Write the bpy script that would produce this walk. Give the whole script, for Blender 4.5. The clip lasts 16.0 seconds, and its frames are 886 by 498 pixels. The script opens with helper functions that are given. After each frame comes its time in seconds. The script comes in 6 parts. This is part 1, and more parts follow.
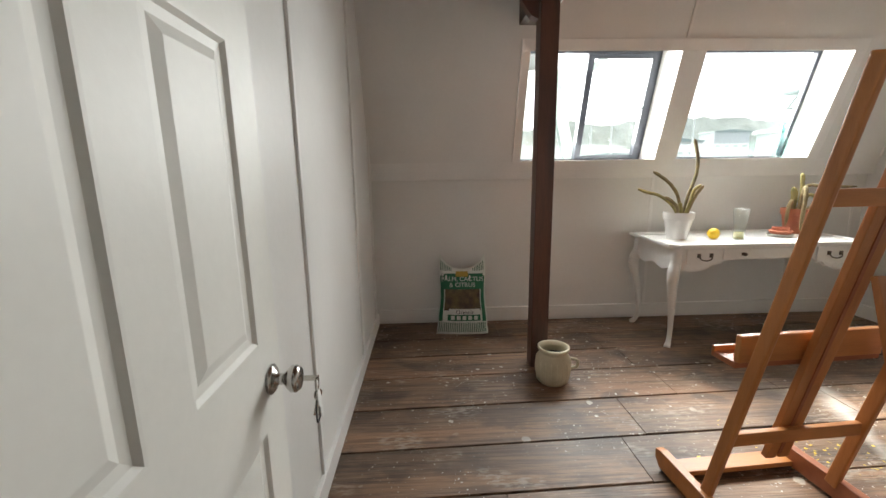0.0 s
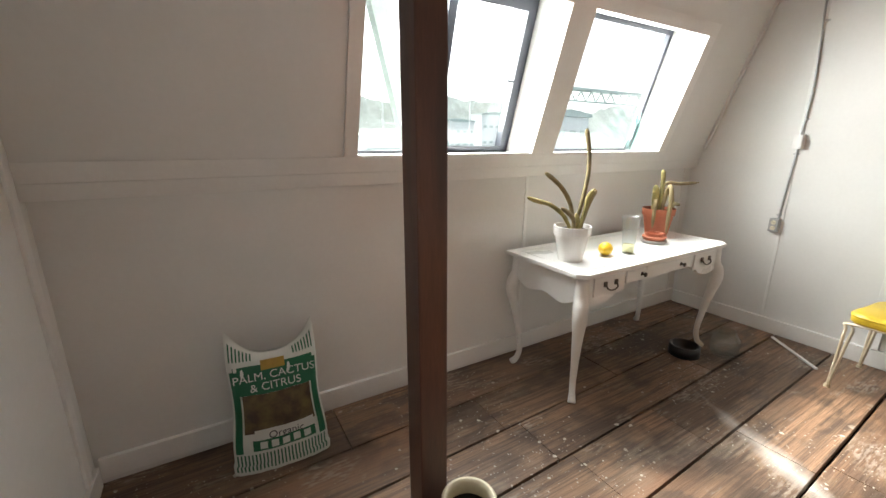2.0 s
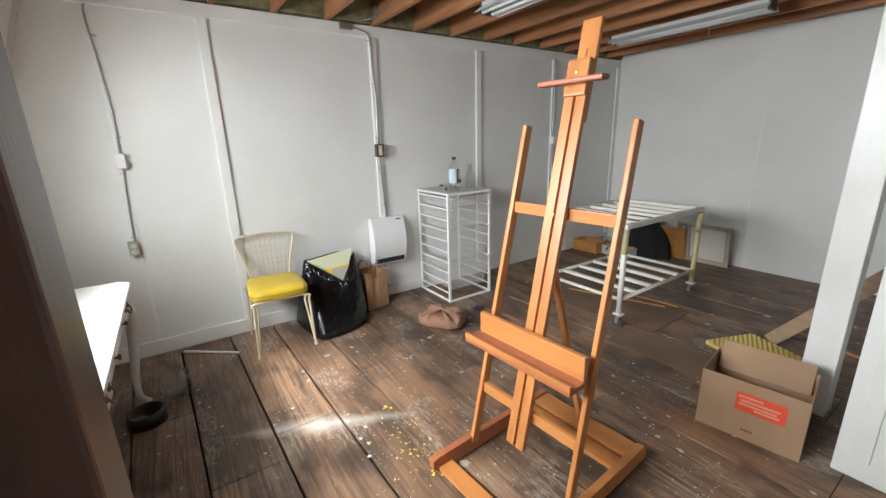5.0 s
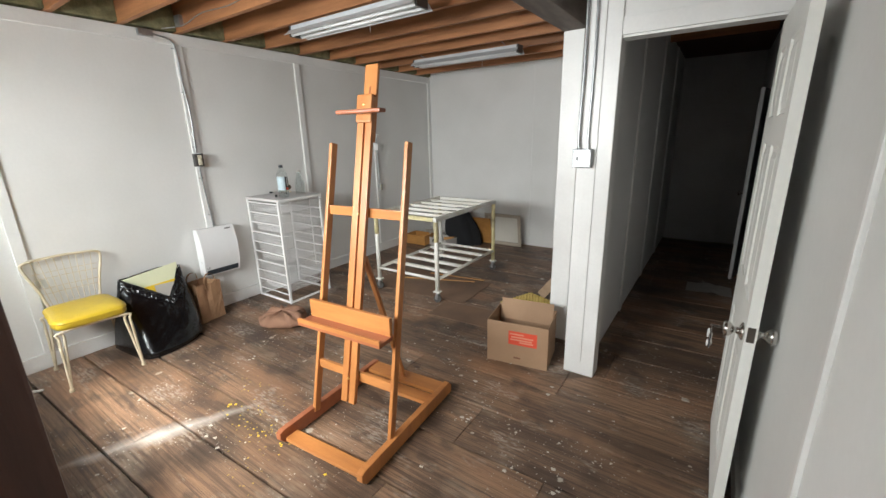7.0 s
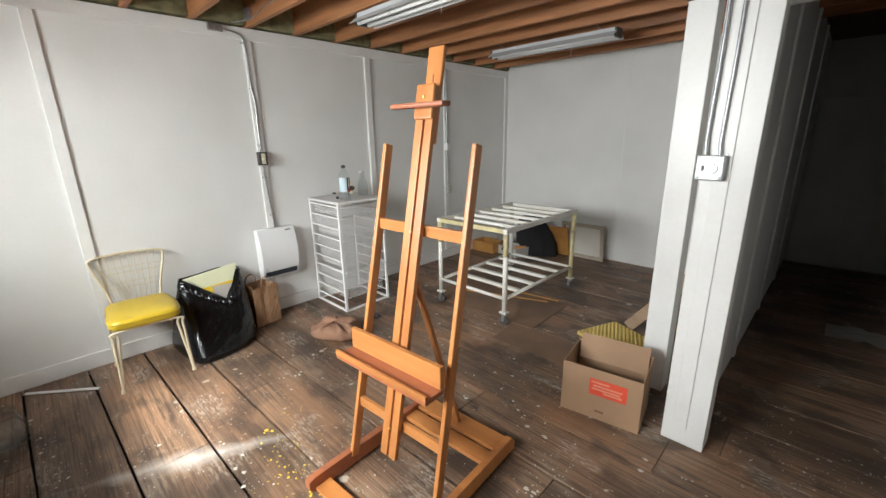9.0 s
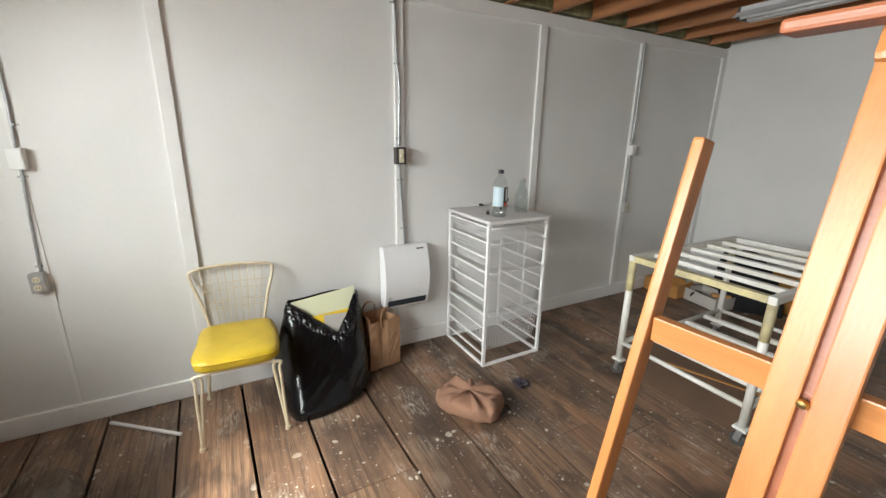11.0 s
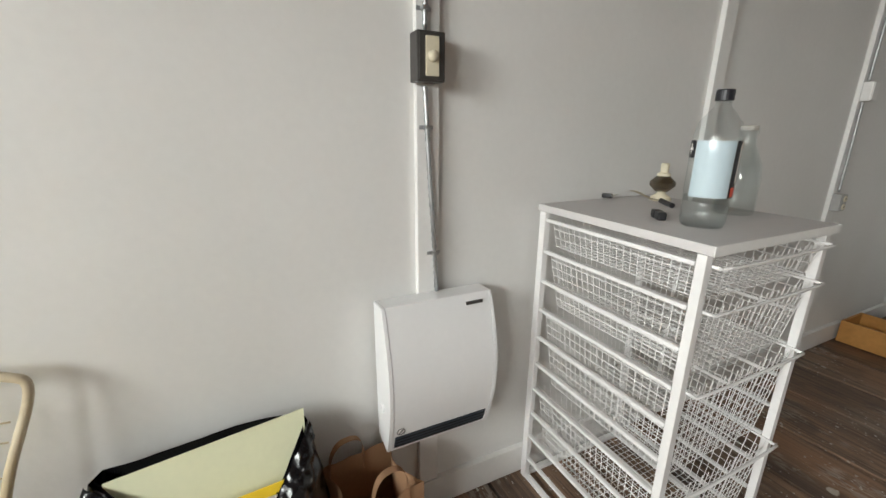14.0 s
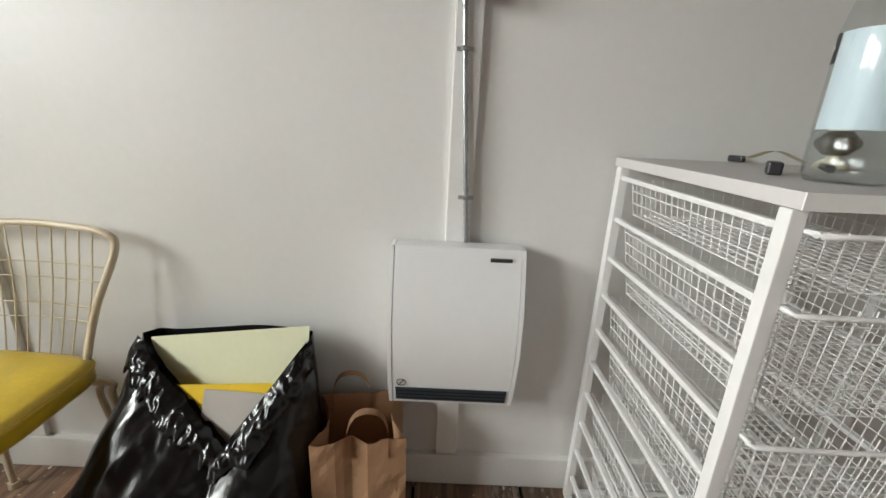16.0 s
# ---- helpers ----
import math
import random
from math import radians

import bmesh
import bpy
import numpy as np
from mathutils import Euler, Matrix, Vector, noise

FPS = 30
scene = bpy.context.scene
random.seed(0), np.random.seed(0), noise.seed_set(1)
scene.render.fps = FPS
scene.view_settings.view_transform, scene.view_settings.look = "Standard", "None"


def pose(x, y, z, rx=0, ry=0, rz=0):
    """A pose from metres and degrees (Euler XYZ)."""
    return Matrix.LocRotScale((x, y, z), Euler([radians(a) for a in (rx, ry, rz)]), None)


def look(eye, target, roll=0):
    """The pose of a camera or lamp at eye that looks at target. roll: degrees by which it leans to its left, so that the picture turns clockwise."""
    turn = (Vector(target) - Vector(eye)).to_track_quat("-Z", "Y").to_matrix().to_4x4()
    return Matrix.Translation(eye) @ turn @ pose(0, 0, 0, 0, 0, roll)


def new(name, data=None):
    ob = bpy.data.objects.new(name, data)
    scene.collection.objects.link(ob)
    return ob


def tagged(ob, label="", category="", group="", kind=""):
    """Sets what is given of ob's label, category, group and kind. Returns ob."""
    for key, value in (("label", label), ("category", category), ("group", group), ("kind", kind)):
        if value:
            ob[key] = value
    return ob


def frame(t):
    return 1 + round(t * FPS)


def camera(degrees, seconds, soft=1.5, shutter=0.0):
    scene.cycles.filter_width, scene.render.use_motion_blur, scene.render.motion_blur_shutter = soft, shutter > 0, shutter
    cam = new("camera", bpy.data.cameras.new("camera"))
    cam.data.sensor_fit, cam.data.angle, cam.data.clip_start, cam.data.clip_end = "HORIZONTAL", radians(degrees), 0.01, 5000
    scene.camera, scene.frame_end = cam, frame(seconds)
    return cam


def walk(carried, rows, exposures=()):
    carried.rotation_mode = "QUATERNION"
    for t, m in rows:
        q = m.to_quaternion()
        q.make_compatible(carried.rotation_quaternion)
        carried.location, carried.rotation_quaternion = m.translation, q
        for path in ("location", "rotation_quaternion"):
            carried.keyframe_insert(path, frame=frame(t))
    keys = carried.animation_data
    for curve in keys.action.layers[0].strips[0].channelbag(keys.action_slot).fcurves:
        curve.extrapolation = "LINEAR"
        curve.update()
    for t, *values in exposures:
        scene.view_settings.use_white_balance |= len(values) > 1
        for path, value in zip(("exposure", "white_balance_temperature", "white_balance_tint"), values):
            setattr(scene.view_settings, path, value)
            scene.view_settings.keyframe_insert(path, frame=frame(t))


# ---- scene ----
cam = camera(95.5, 16.0)
PATH = [
    (0, (-0.043, -0.137, 1.329), (0.033, 1.825, 0.946), -0.8),
    (0.5, (-0.052, 0.255, 1.393), (0.237, 2.194, 0.995), -0.6),
    (1, (0.0, 0.608, 1.425), (0.512, 2.506, 1.056), 0.8),
    (1.5, (0.055, 0.921, 1.445), (0.768, 2.743, 1.029), 1.2),
    (2, (0.07, 1.251, 1.45), (1.05, 2.92, 0.945), -0.0),
    (2.5, (0.147, 1.485, 1.403), (1.464, 2.89, 0.861), -0.5),
    (3, (0.238, 1.76, 1.441), (1.838, 2.837, 0.913), -0.9),
    (3.5, (0.264, 1.947, 1.452), (2.102, 2.532, 0.923), -0.9),
    (4, (0.232, 2.085, 1.555), (2.138, 2.086, 0.955), -1.2),
    (4.3, (0.24, 2.14, 1.53), (2.12, 1.784, 0.952), -0.8),
    (4.5, (0.252, 2.2, 1.535), (2.068, 1.608, 0.957), -1.1),
    (5, (0.208, 2.285, 1.552), (1.812, 1.214, 1.025), -1.6),
    (5.2, (0.15, 2.31, 1.545), (1.654, 1.093, 1.042), -1.8),
    (7.3, (-0.253, 2.481, 1.629), (0.829, 0.889, 1.085), -1.5),
    (7.5, (-0.244, 2.461, 1.624), (0.836, 0.87, 1.074), -1.7),
    (8, (-0.201, 2.372, 1.635), (0.902, 0.804, 1.067), -1.7),
    (8.5, (-0.142, 2.262, 1.632), (1.061, 0.769, 1.064), -1.0),
    (9, (0.03, 2.102, 1.633), (1.383, 0.731, 1.092), -1.0),
    (9.5, (0.23, 1.938, 1.619), (1.759, 0.762, 1.09), -0.2),
    (10, (0.473, 1.768, 1.615), (2.144, 0.805, 1.083), 1.1),
    (10.2, (0.585, 1.74, 1.602), (2.284, 0.833, 1.063), 1.1),
    (12.3, (2.006, 1.571, 1.596), (3.579, 0.462, 1.051), -2.4),
    (12.5, (2.114, 1.532, 1.596), (3.632, 0.35, 1.049), -2.8),
    (13, (2.354, 1.365, 1.572), (3.811, 0.093, 1.063), -1.9),
    (13.5, (2.573, 1.207, 1.491), (4.209, 0.143, 1.052), -1.4),
    (14, (2.751, 1.042, 1.288), (4.479, 0.204, 0.731), 0.5),
    (14.5, (2.741, 0.826, 1.123), (4.572, 0.321, 0.498), -0.5),
    (15, (2.714, 0.675, 0.962), (4.6, 0.471, 0.329), -0.5),
    (15.5, (2.715, 0.635, 0.939), (4.616, 0.614, 0.316), 0.1),
    (16, (2.738, 0.629, 1.127), (4.65, 0.627, 0.539), 2.6),
]
EXPOSURE = 2.0
STOPS = [(0, 0.05, 6350), (1.5, 0.18, 6350), (2.5, 0.15, 6300), (3.2, -0.08, 6250), (4.5, -0.12, 6050), (7.5, 0.02, 6200), (10, -0.08, 6200), (12.5, -0.12, 6400), (14.5, -0.28, 6400), (16, -0.28, 6400)]
LAMP_W = 17.0
walk(cam, [(t, look(eye, target, roll)) for t, eye, target, roll in PATH], [(t, EXPOSURE + e, k, 6) for t, e, k in STOPS])

# ---- light ----
SUN_DIR = Vector((0.02, -1.0, -1.2)).normalized()
world = bpy.data.worlds.new("sky")
scene.world = world
world.use_nodes = True
wn = world.node_tree.nodes
wl = world.node_tree.links
sky = wn.new("ShaderNodeTexSky")
sky.sky_type = "NISHITA"
sky.sun_disc = False
sky.sun_elevation = radians(50)
sky.sun_rotation = radians(0)
sky.dust_density = 6.0
sky.air_density = 1.0
pale = wn.new("ShaderNodeHueSaturation")
pale.inputs["Saturation"].default_value = 0.25
wl.new(sky.outputs[0], pale.inputs["Color"])
wl.new(pale.outputs[0], wn["Background"].inputs["Color"])
wn["Background"].inputs["Strength"].default_value = 0.15
sun = new("sun", bpy.data.lights.new("sun", "SUN"))
sun.data.energy = 2.0
sun.data.angle = radians(12)
sun.data.color = (1.0, 0.9, 0.78)
sun.matrix_world = look((0, 8, 10), Vector((0, 8, 10)) + SUN_DIR)


# ---- materials ----
def mat(name, color, rough=0.6, second=None, scale=6.0, detail=60.0, vary=0.15, bump=0.1, metal=0.0, stretch=(1, 1, 1), each=0.0, world_space=False, coat=0.0):
    m = bpy.data.materials.new(name)
    m.use_nodes = True
    n, l = m.node_tree.nodes, m.node_tree.links
    b = n["Principled BSDF"]
    co = n.new("ShaderNodeNewGeometry") if world_space else n.new("ShaderNodeTexCoord")
    src = co.outputs["Position"] if world_space else co.outputs["Object"]
    mp = n.new("ShaderNodeMapping")
    mp.inputs["Scale"].default_value = stretch
    l.new(src, mp.inputs["Vector"])
    if each:
        info = n.new("ShaderNodeObjectInfo")
        mu = n.new("ShaderNodeMath")
        mu.operation = "MULTIPLY"
        mu.inputs[1].default_value = 37.0
        l.new(info.outputs["Random"], mu.inputs[0])
        l.new(mu.outputs[0], mp.inputs["Location"])
    big = n.new("ShaderNodeTexNoise")
    big.inputs["Scale"].default_value = scale
    big.inputs["Detail"].default_value = 5
    fine = n.new("ShaderNodeTexNoise")
    fine.inputs["Scale"].default_value = detail
    fine.inputs["Detail"].default_value = 4
    l.new(mp.outputs[0], big.inputs["Vector"])
    l.new(mp.outputs[0], fine.inputs["Vector"])
    ramp = n.new("ShaderNodeValToRGB")
    c2 = second or tuple(c * (1 - vary) for c in color)
    ramp.color_ramp.elements[0].color = (*c2, 1)
    ramp.color_ramp.elements[1].color = (*color, 1)
    ramp.color_ramp.elements[0].position = 0.32
    ramp.color_ramp.elements[1].position = 0.62
    l.new(big.outputs["Fac"], ramp.inputs["Fac"])
    mixn = n.new("ShaderNodeMix")
    mixn.data_type = "RGBA"
    mixn.blend_type = "MULTIPLY"
    mixn.inputs[0].default_value = 1.0
    fr = n.new("ShaderNodeMapRange")
    fr.inputs[3].default_value = 1.0 - vary
    fr.inputs[4].default_value = 1.0 + vary
    l.new(fine.outputs["Fac"], fr.inputs[0])
    l.new(ramp.outputs[0], mixn.inputs[6])
    l.new(fr.outputs[0], mixn.inputs[7])
    last = mixn.outputs[2]
    if each:
        v = n.new("ShaderNodeMapRange")
        v.inputs[3].default_value = 1.0 - each
        v.inputs[4].default_value = 1.0 + each
        l.new(info.outputs["Random"], v.inputs[0])
        m2 = n.new("ShaderNodeMix")
        m2.data_type = "RGBA"
        m2.blend_type = "MULTIPLY"
        m2.inputs[0].default_value = 1.0
        l.new(last, m2.inputs[6])
        l.new(v.outputs[0], m2.inputs[7])
        last = m2.outputs[2]
    l.new(last, b.inputs["Base Color"])
    rr = n.new("ShaderNodeMapRange")
    rr.inputs[3].default_value = max(0.03, rough - 0.08)
    rr.inputs[4].default_value = min(1.0, rough + 0.08)
    l.new(big.outputs["Fac"], rr.inputs[0])
    l.new(rr.outputs[0], b.inputs["Roughness"])
    b.inputs["Metallic"].default_value = metal
    b.inputs["Coat Weight"].default_value = coat
    if bump:
        bp = n.new("ShaderNodeBump")
        bp.inputs["Strength"].default_value = bump
        bp.inputs["Distance"].default_value = 0.004
        l.new(fine.outputs["Fac"], bp.inputs["Height"])
        l.new(bp.outputs[0], b.inputs["Normal"])
    return m


def glass(name, color=(1, 1, 1), rough=0.02, ior=1.45, thin=False, edge=0.25):
    m = bpy.data.materials.new(name)
    m.use_nodes = True
    n, l = m.node_tree.nodes, m.node_tree.links
    b = n["Principled BSDF"]
    b.inputs["Base Color"].default_value = (*color, 1)
    b.inputs["Roughness"].default_value = rough
    b.inputs["IOR"].default_value = ior
    b.inputs["Transmission Weight"].default_value = 1.0
    if thin:
        clear = n.new("ShaderNodeBsdfTransparent")
        clear.inputs[0].default_value = (*color, 1)
        mx = n.new("ShaderNodeMixShader")
        lw = n.new("ShaderNodeLayerWeight")
        lw.inputs["Blend"].default_value = 0.4
        mu = n.new("ShaderNodeMath")
        mu.operation = "MULTIPLY_ADD"
        mu.inputs[1].default_value = edge
        mu.inputs[2].default_value = 0.04
        l.new(lw.outputs["Facing"], mu.inputs[0])
        l.new(mu.outputs[0], mx.inputs[0])
        gl = n.new("ShaderNodeBsdfGlossy")
        gl.inputs["Roughness"].default_value = rough
        l.new(clear.outputs[0], mx.inputs[1])
        l.new(gl.outputs[0], mx.inputs[2])
        l.new(mx.outputs[0], n["Material Output"].inputs["Surface"])
    return m


def floor_material():
    m = mat("old_floorboard", (0.275, 0.168, 0.103), 0.52, (0.115, 0.074, 0.050), 1.6, 26, 0.34, 0.9, stretch=(0.35, 3.0, 3.0), each=0.22)
    n, l = m.node_tree.nodes, m.node_tree.links
    b = n["Principled BSDF"]
    base = b.inputs["Base Color"].links[0].from_socket
    geo = n.new("ShaderNodeNewGeometry")

    def layer(base, fac, color):
        mx = n.new("ShaderNodeMix")
        mx.data_type = "RGBA"
        l.new(fac, mx.inputs[0])
        l.new(base, mx.inputs[6])
        mx.inputs[7].default_value = (*color, 1)
        return mx.outputs[2]

    def ramp(src, lo, hi):
        r = n.new("ShaderNodeMapRange")
        r.inputs[1].default_value = lo
        r.inputs[2].default_value = hi
        l.new(src, r.inputs[0])
        return r.outputs[0]

    def math_(op, a, c):
        k = n.new("ShaderNodeMath")
        k.operation = op
        l.new(a, k.inputs[0])
        if isinstance(c, float):
            k.inputs[1].default_value = c
        else:
            l.new(c, k.inputs[1])
        return k.outputs[0]

    def noise_(scale, detail=4.0, stretch=None):
        t = n.new("ShaderNodeTexNoise")
        t.inputs["Scale"].default_value = scale
        t.inputs["Detail"].default_value = detail
        if stretch:
            q = n.new("ShaderNodeMapping")
            q.inputs["Scale"].default_value = stretch
            l.new(geo.outputs["Position"], q.inputs["Vector"])
            l.new(q.outputs[0], t.inputs["Vector"])
        else:
            l.new(geo.outputs["Position"], t.inputs["Vector"])
        return t.outputs["Fac"]

    # dark worn grain, coarse and fine
    base = layer(base, math_("MULTIPLY", ramp(noise_(5.0, 8.0, (0.4, 10, 1)), 0.48, 0.60), 0.6), (0.055, 0.034, 0.024))
    base = layer(base, math_("MULTIPLY", ramp(noise_(7.0, 6.0, (0.25, 30, 1)), 0.52, 0.60), 0.55), (0.05, 0.032, 0.023))
    # knots
    kv = n.new("ShaderNodeTexVoronoi")
    kv.inputs["Scale"].default_value = 1.7
    km = n.new("ShaderNodeMapping")
    km.inputs["Scale"].default_value = (0.8, 1.5, 1)
    l.new(geo.outputs["Position"], km.inputs["Vector"])
    l.new(km.outputs[0], kv.inputs["Vector"])
    base = layer(base, math_("MULTIPLY", ramp(math_("ADD", kv.outputs["Distance"], math_("MULTIPLY", noise_(14.0, 4.0), 0.07)), 0.085, 0.055), 0.8), (0.06, 0.032, 0.02))
    # reddish bare stretches
    base = layer(base, math_("MULTIPLY", ramp(noise_(1.1, 5.0, (0.6, 2.5, 1)), 0.52, 0.66), 0.55), (0.31, 0.165, 0.09))
    # black stains
    base = layer(base, math_("MULTIPLY", ramp(noise_(1.9, 9.0), 0.535, 0.645), 0.66), (0.034, 0.025, 0.020))
    base = layer(base, math_("MULTIPLY", ramp(noise_(4.6, 12.0, (0.7, 1.4, 1)), 0.55, 0.63), 0.55), (0.042, 0.030, 0.023))
    # pale scuffs, broken by the grain
    scuff = math_("MULTIPLY", ramp(noise_(2.6, 12.0), 0.55, 0.70), ramp(noise_(9.0, 6.0, (0.5, 5, 1)), 0.40, 0.62))
    base = layer(base, math_("MULTIPLY", scuff, 0.5), (0.42, 0.34, 0.26))
    # thin smeared paint left in the grain
    smear = math_("MULTIPLY", ramp(noise_(3.4, 14.0, (0.8, 1.2, 1)), 0.565, 0.64), ramp(noise_(38.0, 5.0, (0.5, 2.0, 1)), 0.46, 0.58))
    base = layer(base, math_("MULTIPLY", smear, 0.38), (0.50, 0.46, 0.40))
    # paint flecks with ragged edges, thicker in some stretches
    wob = n.new("ShaderNodeTexNoise")
    wob.inputs["Scale"].default_value = 30
    l.new(geo.outputs["Position"], wob.inputs["Vector"])
    sh = n.new("ShaderNodeVectorMath")
    sh.operation = "MULTIPLY_ADD"
    l.new(wob.outputs["Color"], sh.inputs[0])
    sh.inputs[1].default_value = (0.03, 0.03, 0.0)
    l.new(geo.outputs["Position"], sh.inputs[2])

    def flecks(scale, size, chance, lo, hi):
        v = n.new("ShaderNodeTexVoronoi")
        v.inputs["Scale"].default_value = scale
        l.new(sh.outputs[0], v.inputs["Vector"])
        pk = n.new("ShaderNodeSeparateColor")
        l.new(v.outputs["Color"], pk.inputs[0])
        d = math_("SUBTRACT", v.outputs["Distance"], math_("MULTIPLY", pk.outputs[1], size))
        dots = ramp(d, 0.04, 0.0)
        return math_("MULTIPLY", math_("MULTIPLY", dots, ramp(noise_(1.3, 3.0), lo, hi)), ramp(pk.outputs[0], chance, chance + 0.01))

    base = layer(base, math_("MULTIPLY", flecks(9, 0.22, 0.84, 0.40, 0.52), 0.7), (0.58, 0.54, 0.46))
    base = layer(base, flecks(24, 0.24, 0.80, 0.40, 0.55), (0.62, 0.59, 0.52))
    base = layer(base, flecks(70, 0.27, 0.60, 0.42, 0.56), (0.55, 0.52, 0.46))
    vor2 = n.new("ShaderNodeTexVoronoi")
    vor2.inputs["Scale"].default_value = 50
    l.new(sh.outputs[0], vor2.inputs["Vector"])
    pick2 = n.new("ShaderNodeSeparateColor")
    l.new(vor2.outputs["Color"], pick2.inputs[0])
    # spilled white plaster dust: a streak across the boards, and a few yellow drops beside it
    sep = n.new("ShaderNodeSeparateXYZ")
    l.new(geo.outputs["Position"], sep.inputs[0])

    def streak(cx, cy, ang, length, width):
        dx, dy = math_("SUBTRACT", sep.outputs[0], cx), math_("SUBTRACT", sep.outputs[1], cy)
        c, s = math.cos(ang), math.sin(ang)
        u = math_("ADD", math_("MULTIPLY", dx, c), math_("MULTIPLY", dy, s))
        v = math_("SUBTRACT", math_("MULTIPLY", dy, c), math_("MULTIPLY", dx, s))
        d = math_("ADD", math_("ABSOLUTE", math_("DIVIDE", u, length), 0.0), math_("ABSOLUTE", math_("DIVIDE", v, width), 0.0))
        d = math_("ADD", d, math_("MULTIPLY", noise_(7.0, 8.0), 1.3))
        return ramp(d, 1.75, 0.75)

    base = layer(base, math_("MULTIPLY", streak(2.24, 1.80, 1.14, 0.60, 0.09), 0.5), (0.72, 0.70, 0.66))
    base = layer(base, math_("MULTIPLY", streak(1.0, 0.15, 0.1, 0.42, 0.2), 0.5), (0.42, 0.22, 0.11))
    yel = math_("MULTIPLY", math_("MULTIPLY", ramp(vor2.outputs["Distance"], 0.3, 0.2), streak(1.95, 1.42, 2.6, 0.75, 0.22)), ramp(pick2.outputs[2], 0.90, 0.91))
    base = layer(base, yel, (0.75, 0.55, 0.05))
    l.new(base, b.inputs["Base Color"])
    return m


WHITE = mat("white_wall_paint", (0.78, 0.775, 0.755), 0.45, (0.72, 0.715, 0.69), 1.3, 45, 0.03, 0.12, world_space=True)
TRIM = mat("white_trim_paint", (0.82, 0.815, 0.795), 0.35, (0.76, 0.75, 0.73), 3, 60, 0.04, 0.1, world_space=True)
DOORW = mat("door_gloss_paint", (0.79, 0.785, 0.74), 0.5, (0.74, 0.735, 0.69), 3, 50, 0.03, 0.08)
POSTD = mat("dark_stained_post", (0.11, 0.05, 0.036), 0.34, (0.055, 0.03, 0.026), 3, 30, 0.2, 0.12, stretch=(5, 5, 0.6))
BEAM = mat("weathered_beam", (0.16, 0.13, 0.11), 0.7, (0.07, 0.055, 0.045), 4, 30, 0.25, 0.5, stretch=(5, 0.6, 5))
JOIST = mat("pine_joist", (0.42, 0.185, 0.075), 0.6, (0.27, 0.115, 0.045), 3, 40, 0.18, 0.3, stretch=(0.5, 6, 6), each=0.18)
CEILB = mat("old_ceiling_board", (0.22, 0.11, 0.055), 0.7, (0.12, 0.06, 0.035), 3, 30, 0.2, 0.3, stretch=(4, 0.5, 4))
INSUL = mat("mineral_wool", (0.25, 0.23, 0.12), 0.95, (0.13, 0.12, 0.06), 14, 90, 0.35, 1.0)
FLOOR = floor_material()
UNDER = mat("dark_subfloor", (0.03, 0.022, 0.018), 0.9)
EASEL = mat("oiled_beech", (0.50, 0.205, 0.062), 0.36, (0.39, 0.15, 0.045), 4, 50, 0.12, 0.15, stretch=(4, 4, 0.5), each=0.1)
EASELX = mat("oiled_beech_flat", (0.52, 0.215, 0.065), 0.36, (0.41, 0.16, 0.048), 4, 50, 0.12, 0.15, stretch=(0.5, 4, 4), each=0.1)
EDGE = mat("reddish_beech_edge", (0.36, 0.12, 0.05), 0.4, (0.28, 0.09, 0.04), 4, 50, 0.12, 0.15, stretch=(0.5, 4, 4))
TABLEW = mat("white_lacquer", (0.80, 0.795, 0.78), 0.3, (0.74, 0.735, 0.71), 4, 70, 0.03, 0.06)
BRASSD = mat("dark_aged_metal", (0.16, 0.14, 0.12), 0.4, metal=0.9)
CHROME = mat("satin_nickel", (0.55, 0.53, 0.50), 0.22, metal=1.0, vary=0.05, bump=0.03)
GALV = mat("galvanised_steel", (0.50, 0.51, 0.52), 0.38, (0.38, 0.39, 0.40), 30, 80, 0.12, 0.1, metal=0.9)
OUTGREY = mat("grey_outlet", (0.42, 0.42, 0.41), 0.5)
DARKBOX = mat("dark_switch_box", (0.09, 0.085, 0.08), 0.4, metal=0.5)
IVORY = mat("ivory_plastic", (0.72, 0.66, 0.50), 0.4, vary=0.05)
BLACKP = mat("black_plastic", (0.018, 0.018, 0.02), 0.35)
WFRAME = mat("dark_window_frame", (0.055, 0.06, 0.075), 0.4, vary=0.1)
WHITEM = mat("white_coated_wire", (0.82, 0.81, 0.80), 0.35, vary=0.04, bump=0.05)
LAMIN = mat("grey_white_laminate", (0.62, 0.60, 0.59), 0.45, vary=0.04, bump=0.05)
HEATER = mat("white_enamel", (0.84, 0.84, 0.84), 0.33, vary=0.02, bump=0.03)
GRILLE = mat("dark_grille", (0.035, 0.05, 0.065), 0.4)
CHROMEW = mat("cream_enamel_tube", (0.66, 0.58, 0.43), 0.4, (0.56, 0.47, 0.32), 9, 80, 0.1, 0.1)
YELLOW = mat("yellow_vinyl", (0.62, 0.44, 0.03), 0.33, (0.50, 0.345, 0.025), 7, 90, 0.1, 0.15)
BINBAG = mat("black_bin_liner", (0.006, 0.006, 0.007), 0.2, vary=0.1, bump=0.3, detail=30)
KRAFT = mat("brown_kraft_paper", (0.40, 0.235, 0.13), 0.75, (0.34, 0.195, 0.105), 5, 70, 0.08, 0.15)
CARDB = mat("corrugated_cardboard", (0.38, 0.24, 0.145), 0.8, (0.33, 0.205, 0.12), 3, 90, 0.07, 0.12)
HARDB = mat("brown_hardboard", (0.20, 0.12, 0.075), 0.7, (0.13, 0.08, 0.05), 3, 60, 0.12, 0.15)
